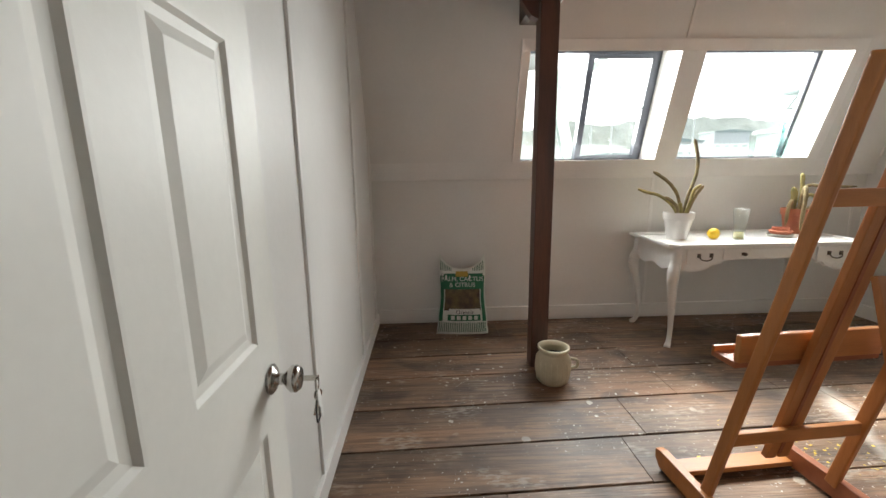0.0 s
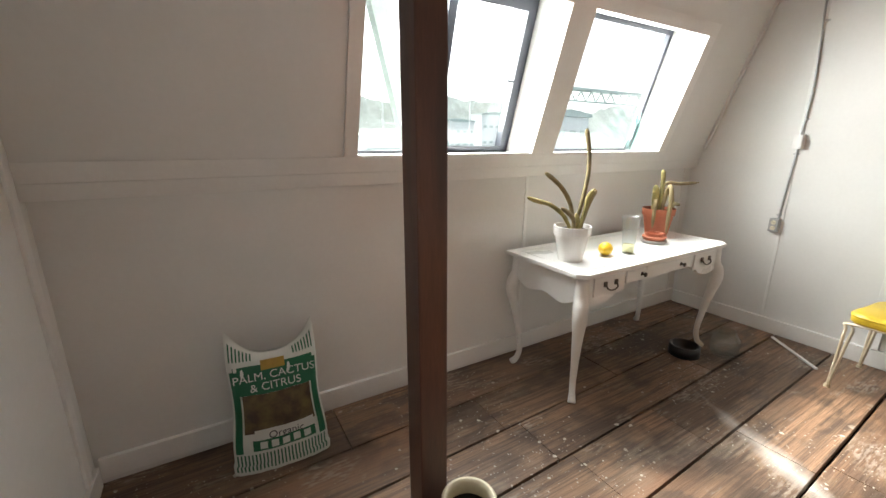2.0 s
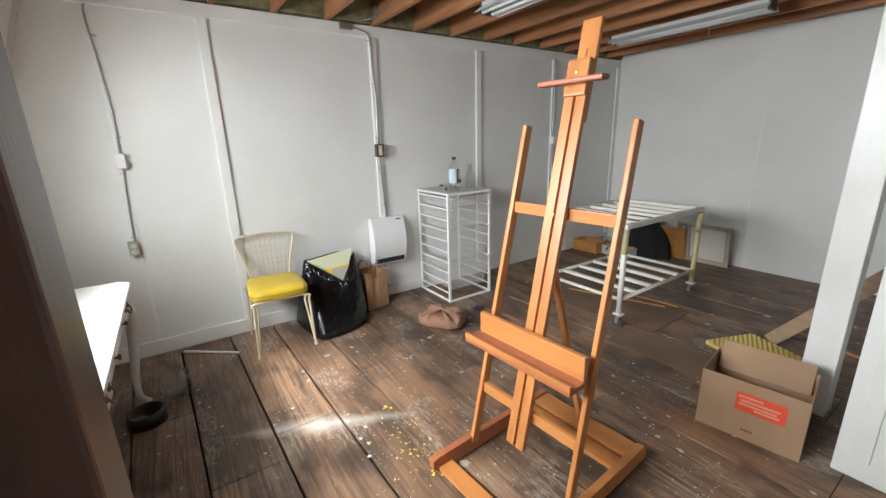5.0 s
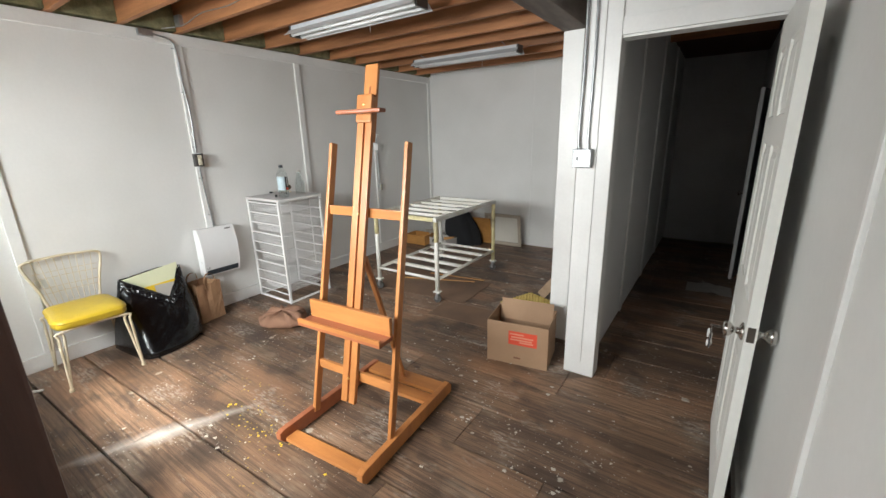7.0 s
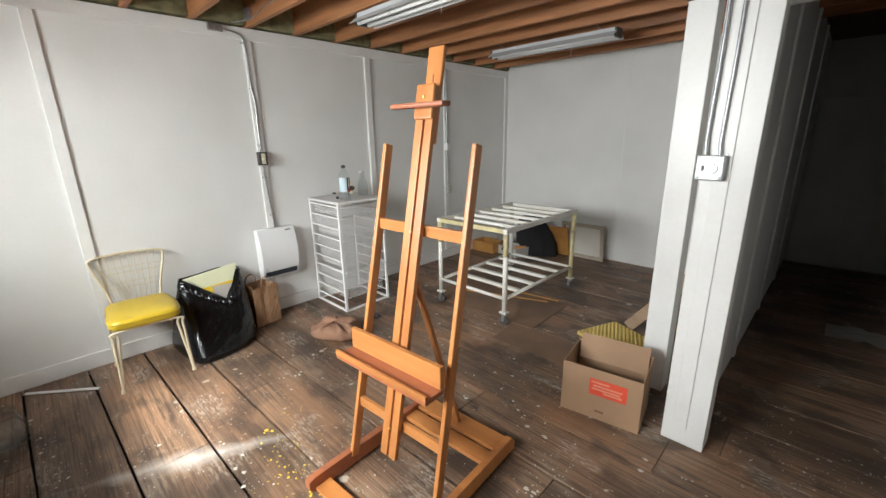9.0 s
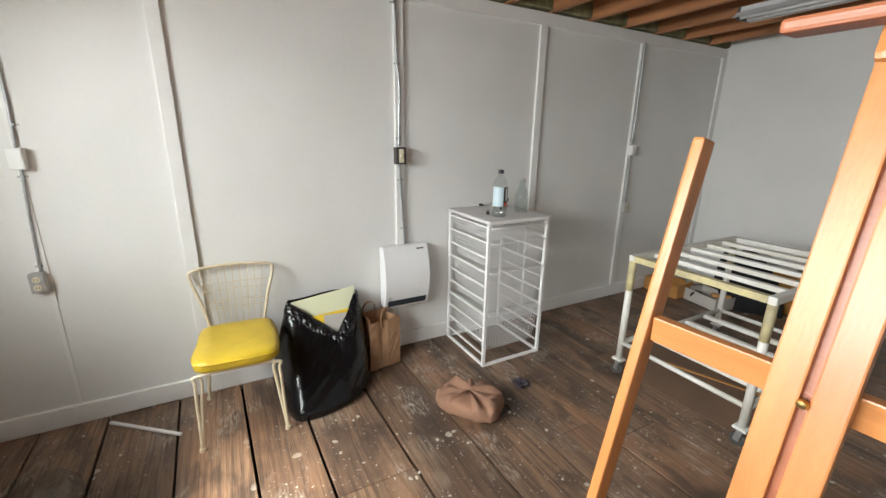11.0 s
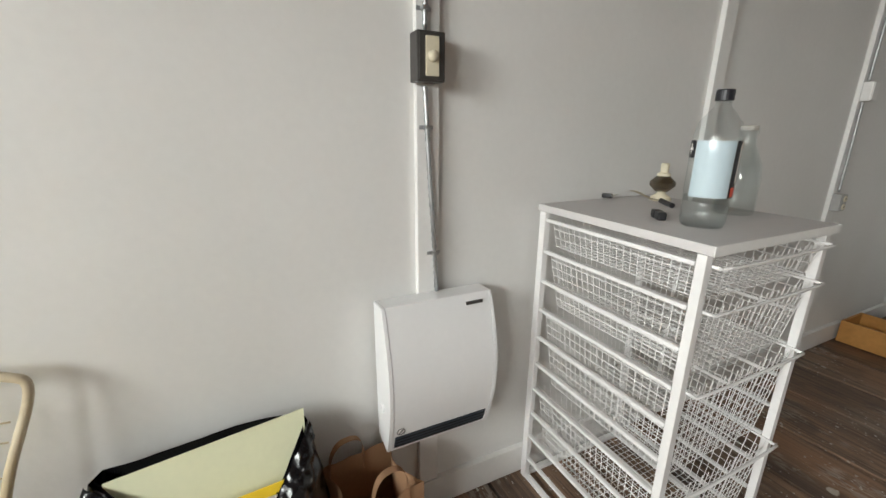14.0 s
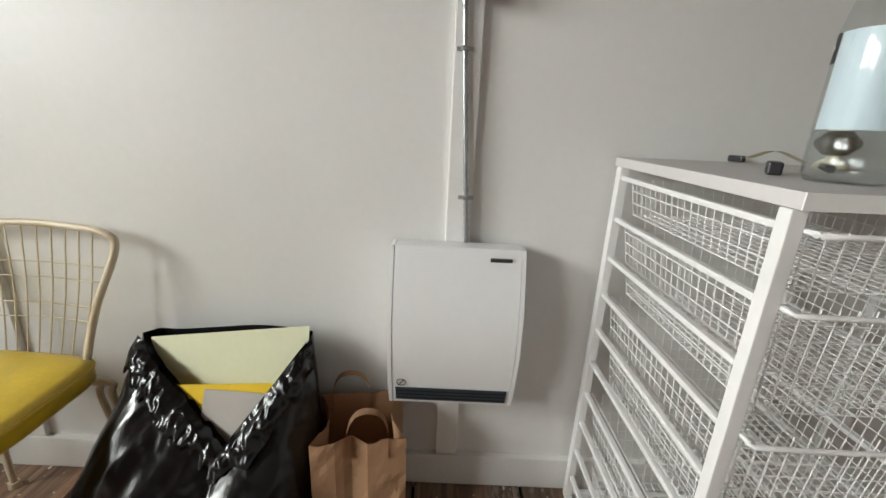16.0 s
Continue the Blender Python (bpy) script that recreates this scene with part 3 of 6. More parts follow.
window("window_1", *W1, True, "sliding attic window with a dark metal frame")
window("window_2", *W2, False, "fixed attic window with a dark metal frame")
structure("wall_east_upper", box(E_X + 0.121, E_X + 0.2, -4.8, 3.6, TOP, 2.8), INSUL, "rough wall behind the joist ends", "wall")
structure("insulation", box(E_X - 0.03, E_X + 0.12, 2.69, 3.3, TOP + 0.015, 2.744), INSUL, "green-brown mineral wool between the joists", "insulation")
structure("insulation", box(E_X - 0.03, E_X + 0.12, S_Y - 0.2, -2.81, TOP + 0.015, 2.744), INSUL, "green-brown mineral wool between the joists", "insulation")

# window light standing in for the wide sky outside
for x0, x1 in (W1, W2):
    lamp = new("window_skylight", bpy.data.lights.new("window_skylight", "AREA"))
    lamp.data.shape = "RECTANGLE"
    lamp.data.size, lamp.data.size_y = x1 - x0 - 0.1, 0.7
    lamp.data.energy = LAMP_W * (1.12 if x0 < 1 else 0.85)
    lamp.data.spread = radians(148)
    lamp.data.color = (1.0, 0.985, 0.96)
    zc = (WZ[0] + WZ[1]) / 2
    eye = Vector(((x0 + x1) / 2, slope_y(zc) + 0.37, zc + 0.12))
    lamp.matrix_world = look(eye, eye + Vector((0, -1, -0.30)))

# ---- the open door ----
door = thing("door_1", "white six-panel door standing open against the wall", "door", pose(-0.385, 0.0, 0.012, 0, 0, 0.8), kind="structure")
DW, DH, DT = 0.755, 2.06, 0.036
stiles = ((0.0, 0.10), (0.31, 0.415), (0.655, DW))
rails = ((0.0, 0.22), (0.775, 0.965), (1.555, 1.65), (1.93, DH))
bm = box(-DT + 0.010, -0.010, 0.01, DW - 0.01, 0.01, DH - 0.01)
part("door_core", bm, DOORW, door)
bm = bmesh.new()
for a, b in stiles:
    box(-DT, 0, a, b, 0, DH, bm=bm)
for a, b in rails:
    for s, e in ((stiles[0][1], stiles[1][0]), (stiles[1][1], stiles[2][0])):
        box(-DT, 0, s, e, a, b, bm=bm)
part("door_rails", bm, DOORW, door)
for (s, e) in ((stiles[0][1], stiles[1][0]), (stiles[1][1], stiles[2][0])):
    for (a, b) in ((rails[0][1], rails[1][0]), (rails[1][1], rails[2][0]), (rails[2][1], rails[3][0])):
        bm = bmesh.new()
        for sx, x in ((1, -0.010), (-1, -DT + 0.010)):
            def ring(i, d):
                return [bm.verts.new((x + sx * d, y, z)) for y, z in ((s + i, a + i), (e - i, a + i), (e - i, b - i), (s + i, b - i))]
            rings = [ring(0.0, 0.010), ring(0.006, 0.0095), ring(0.014, 0.002), ring(0.03, 0.0005), ring(0.05, 0.0075), ring(0.052, 0.0078)]
            for p, q in zip(rings, rings[1:]):
                for k in range(4):
                    bm.faces.new((p[k], p[(k + 1) % 4], q[(k + 1) % 4], q[k]))
            bm.faces.new(rings[-1])
        part("door_panel", bm, DOORW, door)
for sx in (1, -1):
    base = 0 if sx > 0 else -DT
    bm = bmesh.new()
    prof = [(0.0, 0.0), (0.033, 0.0), (0.034, 0.004), (0.026, 0.010), (0.013, 0.014), (0.012, 0.03), (0.020, 0.036), (0.029, 0.046), (0.030, 0.056), (0.024, 0.064), (0.0, 0.066)]
    lathe(prof, 24, bm=bm)
    bmesh.ops.transform(bm, matrix=pose(base, DW - 0.06, 0.870, 0, 90 * sx, 0), verts=bm.verts[:])
    part("door_knob", bm, CHROME, door, "satin nickel round door knob", True)
part("latch_plate", box(-DT + 0.006, -0.006, DW - 0.001, DW + 0.002, 0.855, 0.915, 0.001), BRASSD, door)
keys = thing("key_bunch", "bunch of metal keys hanging from the door lock", "keys", pose(-0.345, DW - 0.06, 0.882, 0, 0, 0))
part("key", bar((0.02, 0, 0), (0.055, 0, 0), 0.004, 0.012, 0.001), CHROME, keys)
bm = tube([(0.05 + 0.0, 0.014 * math.cos(a), -0.014 + 0.016 * math.sin(a)) for a in np.linspace(0, 6.28, 18)], 0.0012, 6)
part("key_ring", bm, CHROME, keys, smooth=True)
for dy, ang in ((-0.012, 12), (0.002, -6), (0.014, -18)):
    bm = bmesh.new()
    lathe([(0.0, 0.0), (0.012, 0.0), (0.012, 0.002), (0.0, 0.002)], 16, bm=bm)
    bmesh.ops.transform(bm, matrix=pose(0, 0, -0.012, 0, 90, 0), verts=bm.verts[:])
    bar((0.001, 0, -0.02), (0.001, 0, -0.058), 0.007, 0.002, bm=bm, up=(1, 0, 0))
    bmesh.ops.transform(bm, matrix=pose(0.05, dy * 0.5, -0.03, ang, 0, 10 * ang / 6), verts=bm.verts[:])
    part("key", bm, CHROME, keys)
for dy, dz, r in ((-0.016, -0.040, 0.019), (-0.004, -0.078, 0.014)):
    bm = lathe([(0, 0), (r, 0), (r, 0.0025), (0, 0.0025)], 20)
    bmesh.ops.transform(bm, matrix=pose(0.056, dy, dz, 0, 84, 8), verts=bm.verts[:])
    part("key_tag", bm, TRIM, keys, "round white plastic key tag")
bm = tube(smooth_path([(0.05, 0, -0.03), (0.05, -0.02, -0.07), (0.05, -0.015, -0.10), (0.05, 0.012, -0.085), (0.05, 0.004, -0.03)], 5), 0.002, 6)
part("key_loop", bm, BLACKP, keys, smooth=True)

hd = thing("door_2", "white hall door standing half open", "door", pose(-0.50, -2.80, 0.012, 0, 0, 168), kind="structure")
part("door_leaf", box(-0.035, 0, 0, 0.70, 0, 2.0, 0.003), HALLW, hd)
bm = lathe([(0.0, 0.0), (0.03, 0.0), (0.012, 0.012), (0.012, 0.03), (0.028, 0.045), (0.0, 0.06)], 16)
bmesh.ops.transform(bm, matrix=pose(-0.035, 0.06, 0.95, 0, -90, 0), verts=bm.verts[:])
part("door_knob", bm, CHROME, hd, smooth=True)
cl = thing("crumpled_cloth", "pale crumpled cloth lying on the hall floor", "cloth", pose(-0.30, -2.35, 0.0))
random.seed(9)
bm = sheet(lambda u, v: ((u - 0.5) * 0.4, (v - 0.5) * 0.3, 0.008 + 0.05 * abs(noise.noise((u * 4, v * 4, 1.3))) * (1 - abs(2 * u - 1))), 14, 12, 0.004)
part("cloth_sheet", bm, GREYC, cl, smooth=True)


# ---- writing desk ----
def desk():
    t = thing("writing_desk", "white painted wooden desk with curved legs and drawers", "desk", pose(2.42, 2.89, 0))
    hx, hy, H = 0.735, 0.315, 0.79
    c = 0.05
    out = [(-hx + c, -hy), (hx - c, -hy), (hx, -hy + c), (hx, hy), (-hx, hy), (-hx, -hy + c)]
    bm = prism(out, 0.026, "xy", H - 0.026, 0.006)
    part("tabletop", bm, TABLEW, t)
    i = 0.07
    inn = [(a * (1 - i / hx), b * (1 - i / hy)) for a, b in out]
    bm = bmesh.new()
    k = len(out)
    for q in range(k):
        p0, p1 = inn[q], inn[(q + 1) % k]
        bar((*p0, H + 0.0005), (*p1, H + 0.0005), 0.006, 0.003, bm=bm)
    part("top_moulding", bm, TABLEW, t)
    ax, ay = hx - 0.05, hy - 0.045

    def scallop(w, depth0, depth1):
        pts = [(-w, H - 0.027), (w, H - 0.027)]
        low = []
        for s in np.linspace(1, -1, 33):
            a = abs(s)
            d = depth0 - (depth0 - depth1) * (0.5 + 0.5 * math.cos(a * math.pi * 2.0)) * (1 - 0.45 * (a < 0.5)) * (a < 0.985)
            low.append((s * w, H - d))
        return pts + low

    # front apron: deep at the drawers' ends, high in the middle
    pts = [(-ax, H - 0.027), (ax, H - 0.027)]
    for s in np.linspace(1, -1, 61):
        a = abs(s)
        z = 0.175 if a > 0.62 else 0.115
        if 0.62 < a < 0.99:
            z += 0.03 * math.sin((a - 0.62) / 0.37 * math.pi)
        if a <= 0.62:
            z += 0.035 * math.exp(-((a - 0.56) / 0.06) ** 2) + 0.012 * math.cos(a / 0.62 * 2 * math.pi)
        pts.append((s * ax, H - z))
    part("front_apron", prism(pts, 0.02, "xz", -ay - 0.008, 0.002), TABLEW, t)
    part("back_apron", prism(scallop(ax, 0.17, 0.14), 0.02, "xz", ay - 0.012), TABLEW, t)
    for sx in (-1, 1):
        part("side_apron", prism(scallop(ay, 0.21, 0.165), 0.02, "yz", sx * ax - 0.01, 0.002), TABLEW, t)
    fy = -ay - 0.008
    for x0, x1, pulls in ((-ax + 0.075, -ax + 0.33, "bail"), (-ax + 0.345, ax - 0.345, "knobs"), (ax - 0.33, ax - 0.075, "bail")):
        d = part("drawer", box(x0, x1, fy - 0.012, fy - 0.001, H - 0.148 if pulls == "bail" else H - 0.115, H - 0.04, 0.003), TABLEW, t)
        zc = H - 0.095
        if pulls == "bail":
            xc = (x0 + x1) / 2
            bm = tube(smooth_path([(xc - 0.045, fy - 0.02, zc + 0.012), (xc - 0.04, fy - 0.032, zc - 0.012), (xc, fy - 0.034, zc - 0.024), (xc + 0.04, fy - 0.032, zc - 0.012), (xc + 0.045, fy - 0.02, zc + 0.012)], 5), 0.0045, 8)
            for s in (-1, 1):
                box(xc + s * 0.045 - 0.012, xc + s * 0.045 + 0.012, fy - 0.022, fy - 0.011, zc - 0.004, zc + 0.026, 0.004, bm=bm)
            part("bail_handle", bm, BRASSD, d, "dark metal bail handle", True)
        else:
            for xc in (x0 + 0.14, x1 - 0.14):
                bm = lathe([(0, 0), (0.013, 0.0), (0.006, 0.006), (0.006, 0.014), (0.014, 0.02), (0.012, 0.027), (0, 0.029)], 14)
                bmesh.ops.transform(bm, matrix=pose(xc, fy - 0.012, H - 0.078, 90, 0, 0), verts=bm.verts[:])
                part("drawer_knob", bm, BRASSD, d, "dark metal knob", True)
    for sx in (-1, 1):
        for sy in (-1, 1):
            bx, by = sx * (ax - 0.012), sy * (ay - 0.012)
            dx, dy = sx * 0.7, sy * 0.7
            prof = [(0.0, H - 0.03, 0.036), (0.002, H - 0.14, 0.038), (0.018, H - 0.20, 0.042), (0.022, H - 0.27, 0.039), (0.006, H - 0.38, 0.030), (-0.014, 0.25, 0.022), (-0.024, 0.12, 0.018), (-0.014, 0.045, 0.018), (0.008, 0.0, 0.024)]
            path = smooth_path([(bx + o * dx * 1.5, by + o * dy * 1.5, z) for o, z, r in prof], 4)
            bm = tube(path, [r for o, z, r in prof], 10)
            part("leg", bm, TABLEW, t, smooth=True)
    return t


desk()


def potted(name, label, at, pot_mat, r0, r1, h, rim, arms, arm_mat):
    t = thing(name, label, "plant", pose(*at))
    bm = lathe([(0, 0), (r0, 0), (r1 * 0.97, h - rim), (r1 * 0.98, h - rim), (r1 * 1.06, h - rim + 0.002), (r1 * 1.08, h), (r1 * 0.98, h), (r1 * 0.95, h - 0.03), (0.0, h - 0.03)], 32)
    part("pot", bm, pot_mat, t, smooth=False)
    random.seed(3)
    bm = sheet(lambda u, v: (r1 * 0.95 * u * math.cos(6.2832 * v), r1 * 0.95 * u * math.sin(6.2832 * v), h - 0.024 + 0.012 * noise.noise((u * 5, math.cos(6.28 * v) * 3, math.sin(6.28 * v) * 3))), 6, 24)
    part("soil", bm, SOIL, t)
    for i, (pts, r) in enumerate(arms):
        path = smooth_path([(x, y, h - 0.03 + z) for x, y, z in pts], 6)
        n = len(path)
        rad = [r * (0.8 + 0.25 * min(1, k / (0.3 * n)) + 0.05 * math.sin(k * 1.7)) * (1.0 if k < n - 3 else (0.9, 0.7, 0.35)[k - n + 3]) for k in range(n)]
        part("cactus_stem", tube(path, rad, 10), arm_mat if i % 3 else CACTUSG, t, smooth=True)
    return t


potted("potted_cactus", "hairy trailing cactus in a white pot on the desk", (1.87, 2.84, 0.79), POTW, 0.068, 0.098, 0.205, 0.055, [
    ([(0.0, 0.01, 0), (-0.05, 0.03, 0.09), (-0.14, 0.05, 0.155), (-0.23, 0.06, 0.18), (-0.30, 0.06, 0.205)], 0.012),
    ([(0.02, 0.0, 0), (-0.01, 0.02, 0.15), (-0.07, 0.03, 0.24), (-0.15, 0.03, 0.30), (-0.21, 0.03, 0.335)], 0.012),
    ([(0.04, 0.02, 0), (0.06, 0.0, 0.16), (0.115, 0.02, 0.30), (0.125, 0.03, 0.42), (0.10, 0.03, 0.52), (0.085, 0.03, 0.57)], 0.012),
    ([(0.03, -0.02, 0), (0.07, -0.02, 0.12), (0.085, -0.02, 0.19), (0.14, -0.02, 0.235)], 0.012),
    ([(0.05, -0.01, 0), (0.085, -0.01, 0.10), (0.125, -0.01, 0.18), (0.165, -0.01, 0.225)], 0.013),
    ([(-0.03, -0.03, 0), (-0.05, -0.05, 0.07), (-0.10, -0.05, 0.12), (-0.15, -0.045, 0.15)], 0.012),
    ([(-0.01, -0.04, 0), (-0.02, -0.05, 0.07), (-0.035, -0.05, 0.11)], 0.012)], CACTUS)
potted("potted_cactus", "sprawling cactus in a terracotta pot on the desk", (2.96, 3.00, 0.79), TERRA, 0.075, 0.105, 0.20, 0.05, [
    ([(0.0, 0.0, 0), (0.01, 0.0, 0.13), (0.0, 0.0, 0.26), (-0.01, 0, 0.31)], 0.015),
    ([(0.0, 0.0, 0.18), (0.06, -0.01, 0.215), (0.20, -0.02, 0.20), (0.43, -0.03, 0.20)], 0.012),
    ([(-0.05, 0.0, 0), (-0.08, -0.02, 0.09), (-0.12, -0.04, 0.05), (-0.135, -0.05, -0.10)], 0.012),
    ([(0.03, 0.0, 0), (0.06, 0.0, 0.13), (0.13, -0.01, 0.10), (0.16, -0.015, -0.08)], 0.013),
    ([(-0.02, -0.03, 0), (-0.05, -0.08, 0.19), (-0.07, -0.12, 0.14), (-0.075, -0.12, -0.13)], 0.014),
    ([(0.02, -0.04, 0), (0.05, -0.06, 0.05), (0.10, -0.06, 0.06), (0.14, -0.07, 0.05)], 0.013),
    ([(-0.03, 0.02, 0), (-0.03, 0.02, 0.12), (-0.045, 0.02, 0.20)], 0.022)], CACTUS)
lem = thing("lemon", "whole yellow lemon lying on the desk", "fruit", pose(2.13, 2.80, 0.79, 0, 0, 25))
bm = lathe([(0, -0.052), (0.008, -0.05), (0.014, -0.044), (0.032, -0.03), (0.041, -0.008), (0.041, 0.01), (0.03, 0.032), (0.012, 0.044), (0.0, 0.047)], 24)
bmesh.ops.transform(bm, matrix=pose(0, 0, 0.041, 0, 90, 0), verts=bm.verts[:])
part("peel", bm, LEMON, lem, smooth=True)
cup = thing("plastic_cup", "clear plastic cups stacked with some yellow liquid", "cup", pose(2.30, 2.765, 0.79))
bm = lathe([(0.0, 0.001), (0.036, 0.001), (0.038, 0.06), (0.041, 0.13), (0.046, 0.14), (0.054, 0.225), (0.057, 0.228), (0.055, 0.23), (0.051, 0.225), (0.044, 0.14), (0.036, 0.06), (0.034, 0.006), (0, 0.006)], 28)
part("cup_wall", bm, CLEAR, cup, smooth=True)
part("liquid", lathe([(0, 0.007), (0.033, 0.007), (0.0345, 0.055), (0, 0.055)], 24), mat("pale_yellow_liquid", (0.72, 0.66, 0.35), 0.1, vary=0.02, bump=0), cup, "pale yellow liquid", True)
sc = thing("terracotta_saucers", "small stack of terracotta saucers on the desk", "saucer", pose(2.70, 2.85, 0.79))
part("lower_saucer", lathe([(0, 0), (0.075, 0), (0.085, 0.02), (0.08, 0.022), (0.07, 0.008), (0, 0.008)], 28), GREYC, sc)
part("upper_saucer", lathe([(0, 0.022), (0.065, 0.022), (0.078, 0.045), (0.072, 0.048), (0.055, 0.05), (0.058, 0.07), (0.048, 0.07), (0.045, 0.035), (0, 0.035)], 28), TERRA, sc)
vb = thing("glass_bottle", "teal glass bottle standing on the window sill", "bottle", pose(3.0, 3.29, WZ[0] + 0.0085))
part("bottle_body", lathe([(0, 0), (0.055, 0), (0.06, 0.02), (0.055, 0.10), (0.03, 0.17), (0.022, 0.22), (0.024, 0.28), (0.018, 0.28), (0.018, 0.22), (0.0, 0.20)], 24), TEALG, vb, smooth=True)

# ---- crock, bowl and other things on the boards ----
cr = thing("stoneware_jar", "cream stoneware jar with a small handle beside the post", "jar", pose(0.735, 2.20, 0))
bm = lathe([(0, 0), (0.082, 0.0), (0.10, 0.02), (0.112, 0.09), (0.108, 0.16), (0.088, 0.195), (0.086, 0.205), (0.098, 0.22), (0.099, 0.235), (0.086, 0.236), (0.078, 0.2), (0.09, 0.15), (0.09, 0.03), (0, 0.02)], 36)
part("jar_body", bm, CROCK, cr, smooth=True)
part("dark_content", lathe([(0, 0.168), (0.0862, 0.168), (0.0862, 0.172), (0, 0.176)], 24), FABRICB, cr)
bm = tube(smooth_path([(0.095, -0.03, 0.165), (0.135, -0.045, 0.16), (0.138, -0.046, 0.12), (0.105, -0.035, 0.10)], 6), 0.010, 10)
part("jar_handle", bm, CROCK, cr, smooth=True)
for k in range(7):
    a = -2.6 + k * 0.32
    bm = tube([(0.1 * math.cos(a), 0.1 * math.sin(a), 0.022), (0.1125 * math.cos(a), 0.1125 * math.sin(a), 0.09), (0.1085 * math.cos(a), 0.1085 * math.sin(a), 0.16)], 0.0022, 6)
    part("ridge", bm, CROCK, cr, smooth=True)
bo = thing("dark_bowl", "dark round pet bowl on the floor under the desk", "bowl", pose(2.87, 2.62, 0))
part("bowl_wall", lathe([(0, 0), (0.10, 0), (0.098, 0.07), (0.088, 0.075), (0.08, 0.07), (0.075, 0.03), (0, 0.025)], 32), BLACKP, bo, smooth=True)
gj = thing("glass_jar", "clear round glass jar standing near the wall", "jar", pose(3.10, 2.47, 0))
part("jar_wall", lathe([(0, 0.002), (0.075, 0.002), (0.09, 0.03), (0.09, 0.13), (0.06, 0.17), (0.055, 0.19), (0.052, 0.19), (0.056, 0.17), (0.086, 0.13), (0.086, 0.03), (0, 0.008)], 28), CLEAR, gj, smooth=True)
st = thing("white_stick", "thin white painted stick lying on the floor", "stick", pose(0, 0, 0))
part("stick_bar", bar((3.70, 2.41, 0.008), (3.41, 2.05, 0.008), 0.018, 0.012, 0.003), TRIM, st)


# ---- bag of potting mix ----
def soil_bag():
    t = thing("potting_mix_bag", "green and white plastic bag of potting mix leaning on the wall", "bag", pose(0.232, 3.015, 0.0, -10, 0, -4))
    W, Hh, D = 0.405, 0.60, 0.16

    def front(u, v, off=0.0):
        s, z = 2 * u - 1, v
        w = W / 2 * (1 - 0.10 * v + 0.03 * math.sin(v * 9) + 0.04 * (v < 0.08))
        fat = D / 2 * (max(0.0, 1 - s * s) ** 0.5) * (max(0.0, 1 - (2 * v - 0.85) ** 2 * 0.8) ** 0.6 if abs(2 * v - 0.85) < 1.1 else 0.05)
        wr = 0.008 * noise.noise((s * 3, z * 6, 2.0)) + 0.004 * noise.noise((s * 11, z * 14, 4.0))
        top = Hh * v
        if v > 0.86:
            top += (v - 0.86) * Hh * 1.5 * (abs(s) ** 2.5 - 0.5)
        return (s * w, -fat - wr - 0.012 - off, top)

    def back(u, v):
        x, y, z = front(u, v)
        return (x, min(0.055, -y * 0.55), z)

    bm = sheet(front, 40, 60)
    sheet(back, 24, 30, bm=bm)
    part("bag_film", bm, BAGW, t, smooth=True)

    def patch(name, u0, u1, v0, v1, off, m, label="", nu=14, nv=14):
        bm = sheet(lambda u, v: front(u0 + (u1 - u0) * u, v0 + (v1 - v0) * v, off), nu, nv)
        return part(name, bm, m, t, label, True)

    patch("title_panel", 0.06, 0.94, 0.62, 0.83, 0.002, SAGE, "green title panel")
    patch("picture_panel", 0.12, 0.88, 0.33, 0.62, 0.003, BAGPIC, "dark plant picture")
    patch("side_band", 0.90, 0.975, 0.18, 0.80, 0.004, SAGE)
    patch("side_band", 0.025, 0.10, 0.18, 0.80, 0.004, SAGE)
    patch("white_label", 0.22, 0.86, 0.275, 0.355, 0.006, BAGW)
    patch("icon_band", 0.20, 0.86, 0.19, 0.275, 0.004, SAGE, "green band with five round icons")
    patch("badge", 0.36, 0.62, 0.79, 0.86, 0.004, BAGY, "ochre badge")
    for k in range(5):
        patch("round_icon", 0.27 + k * 0.115, 0.345 + k * 0.115, 0.205, 0.26, 0.006, BAGW, nu=4, nv=4)
    for k in range(26):
        a = 0.03 + k * 0.0365
        patch("stripe", a, a + 0.016, 0.03, 0.165, 0.002, SAGE, nu=2, nv=10)
        if k < 7 or k > 18:
            patch("stripe", a, a + 0.016, 0.87, 0.96, 0.002, SAGE, nu=2, nv=6)
    y1 = front(0.5, 0.75)[1]
    words("title", "PALM, CACTUS", 0.05, BAGW, t, pose(0, y1 - 0.022, 0.455, 90, 0, 0), "white capital letters")
    words("title", "& CITRUS", 0.05, BAGW, t, pose(0, y1 - 0.026, 0.408, 90, 0, 0), "white capital letters")
    words("subtitle", "Organic", 0.046, LABELK, t, pose(0.02, front(0.5, 0.31)[1] - 0.020, 0.188, 88, 0, 0), "dark italic lettering")
    return t


soil_bag()


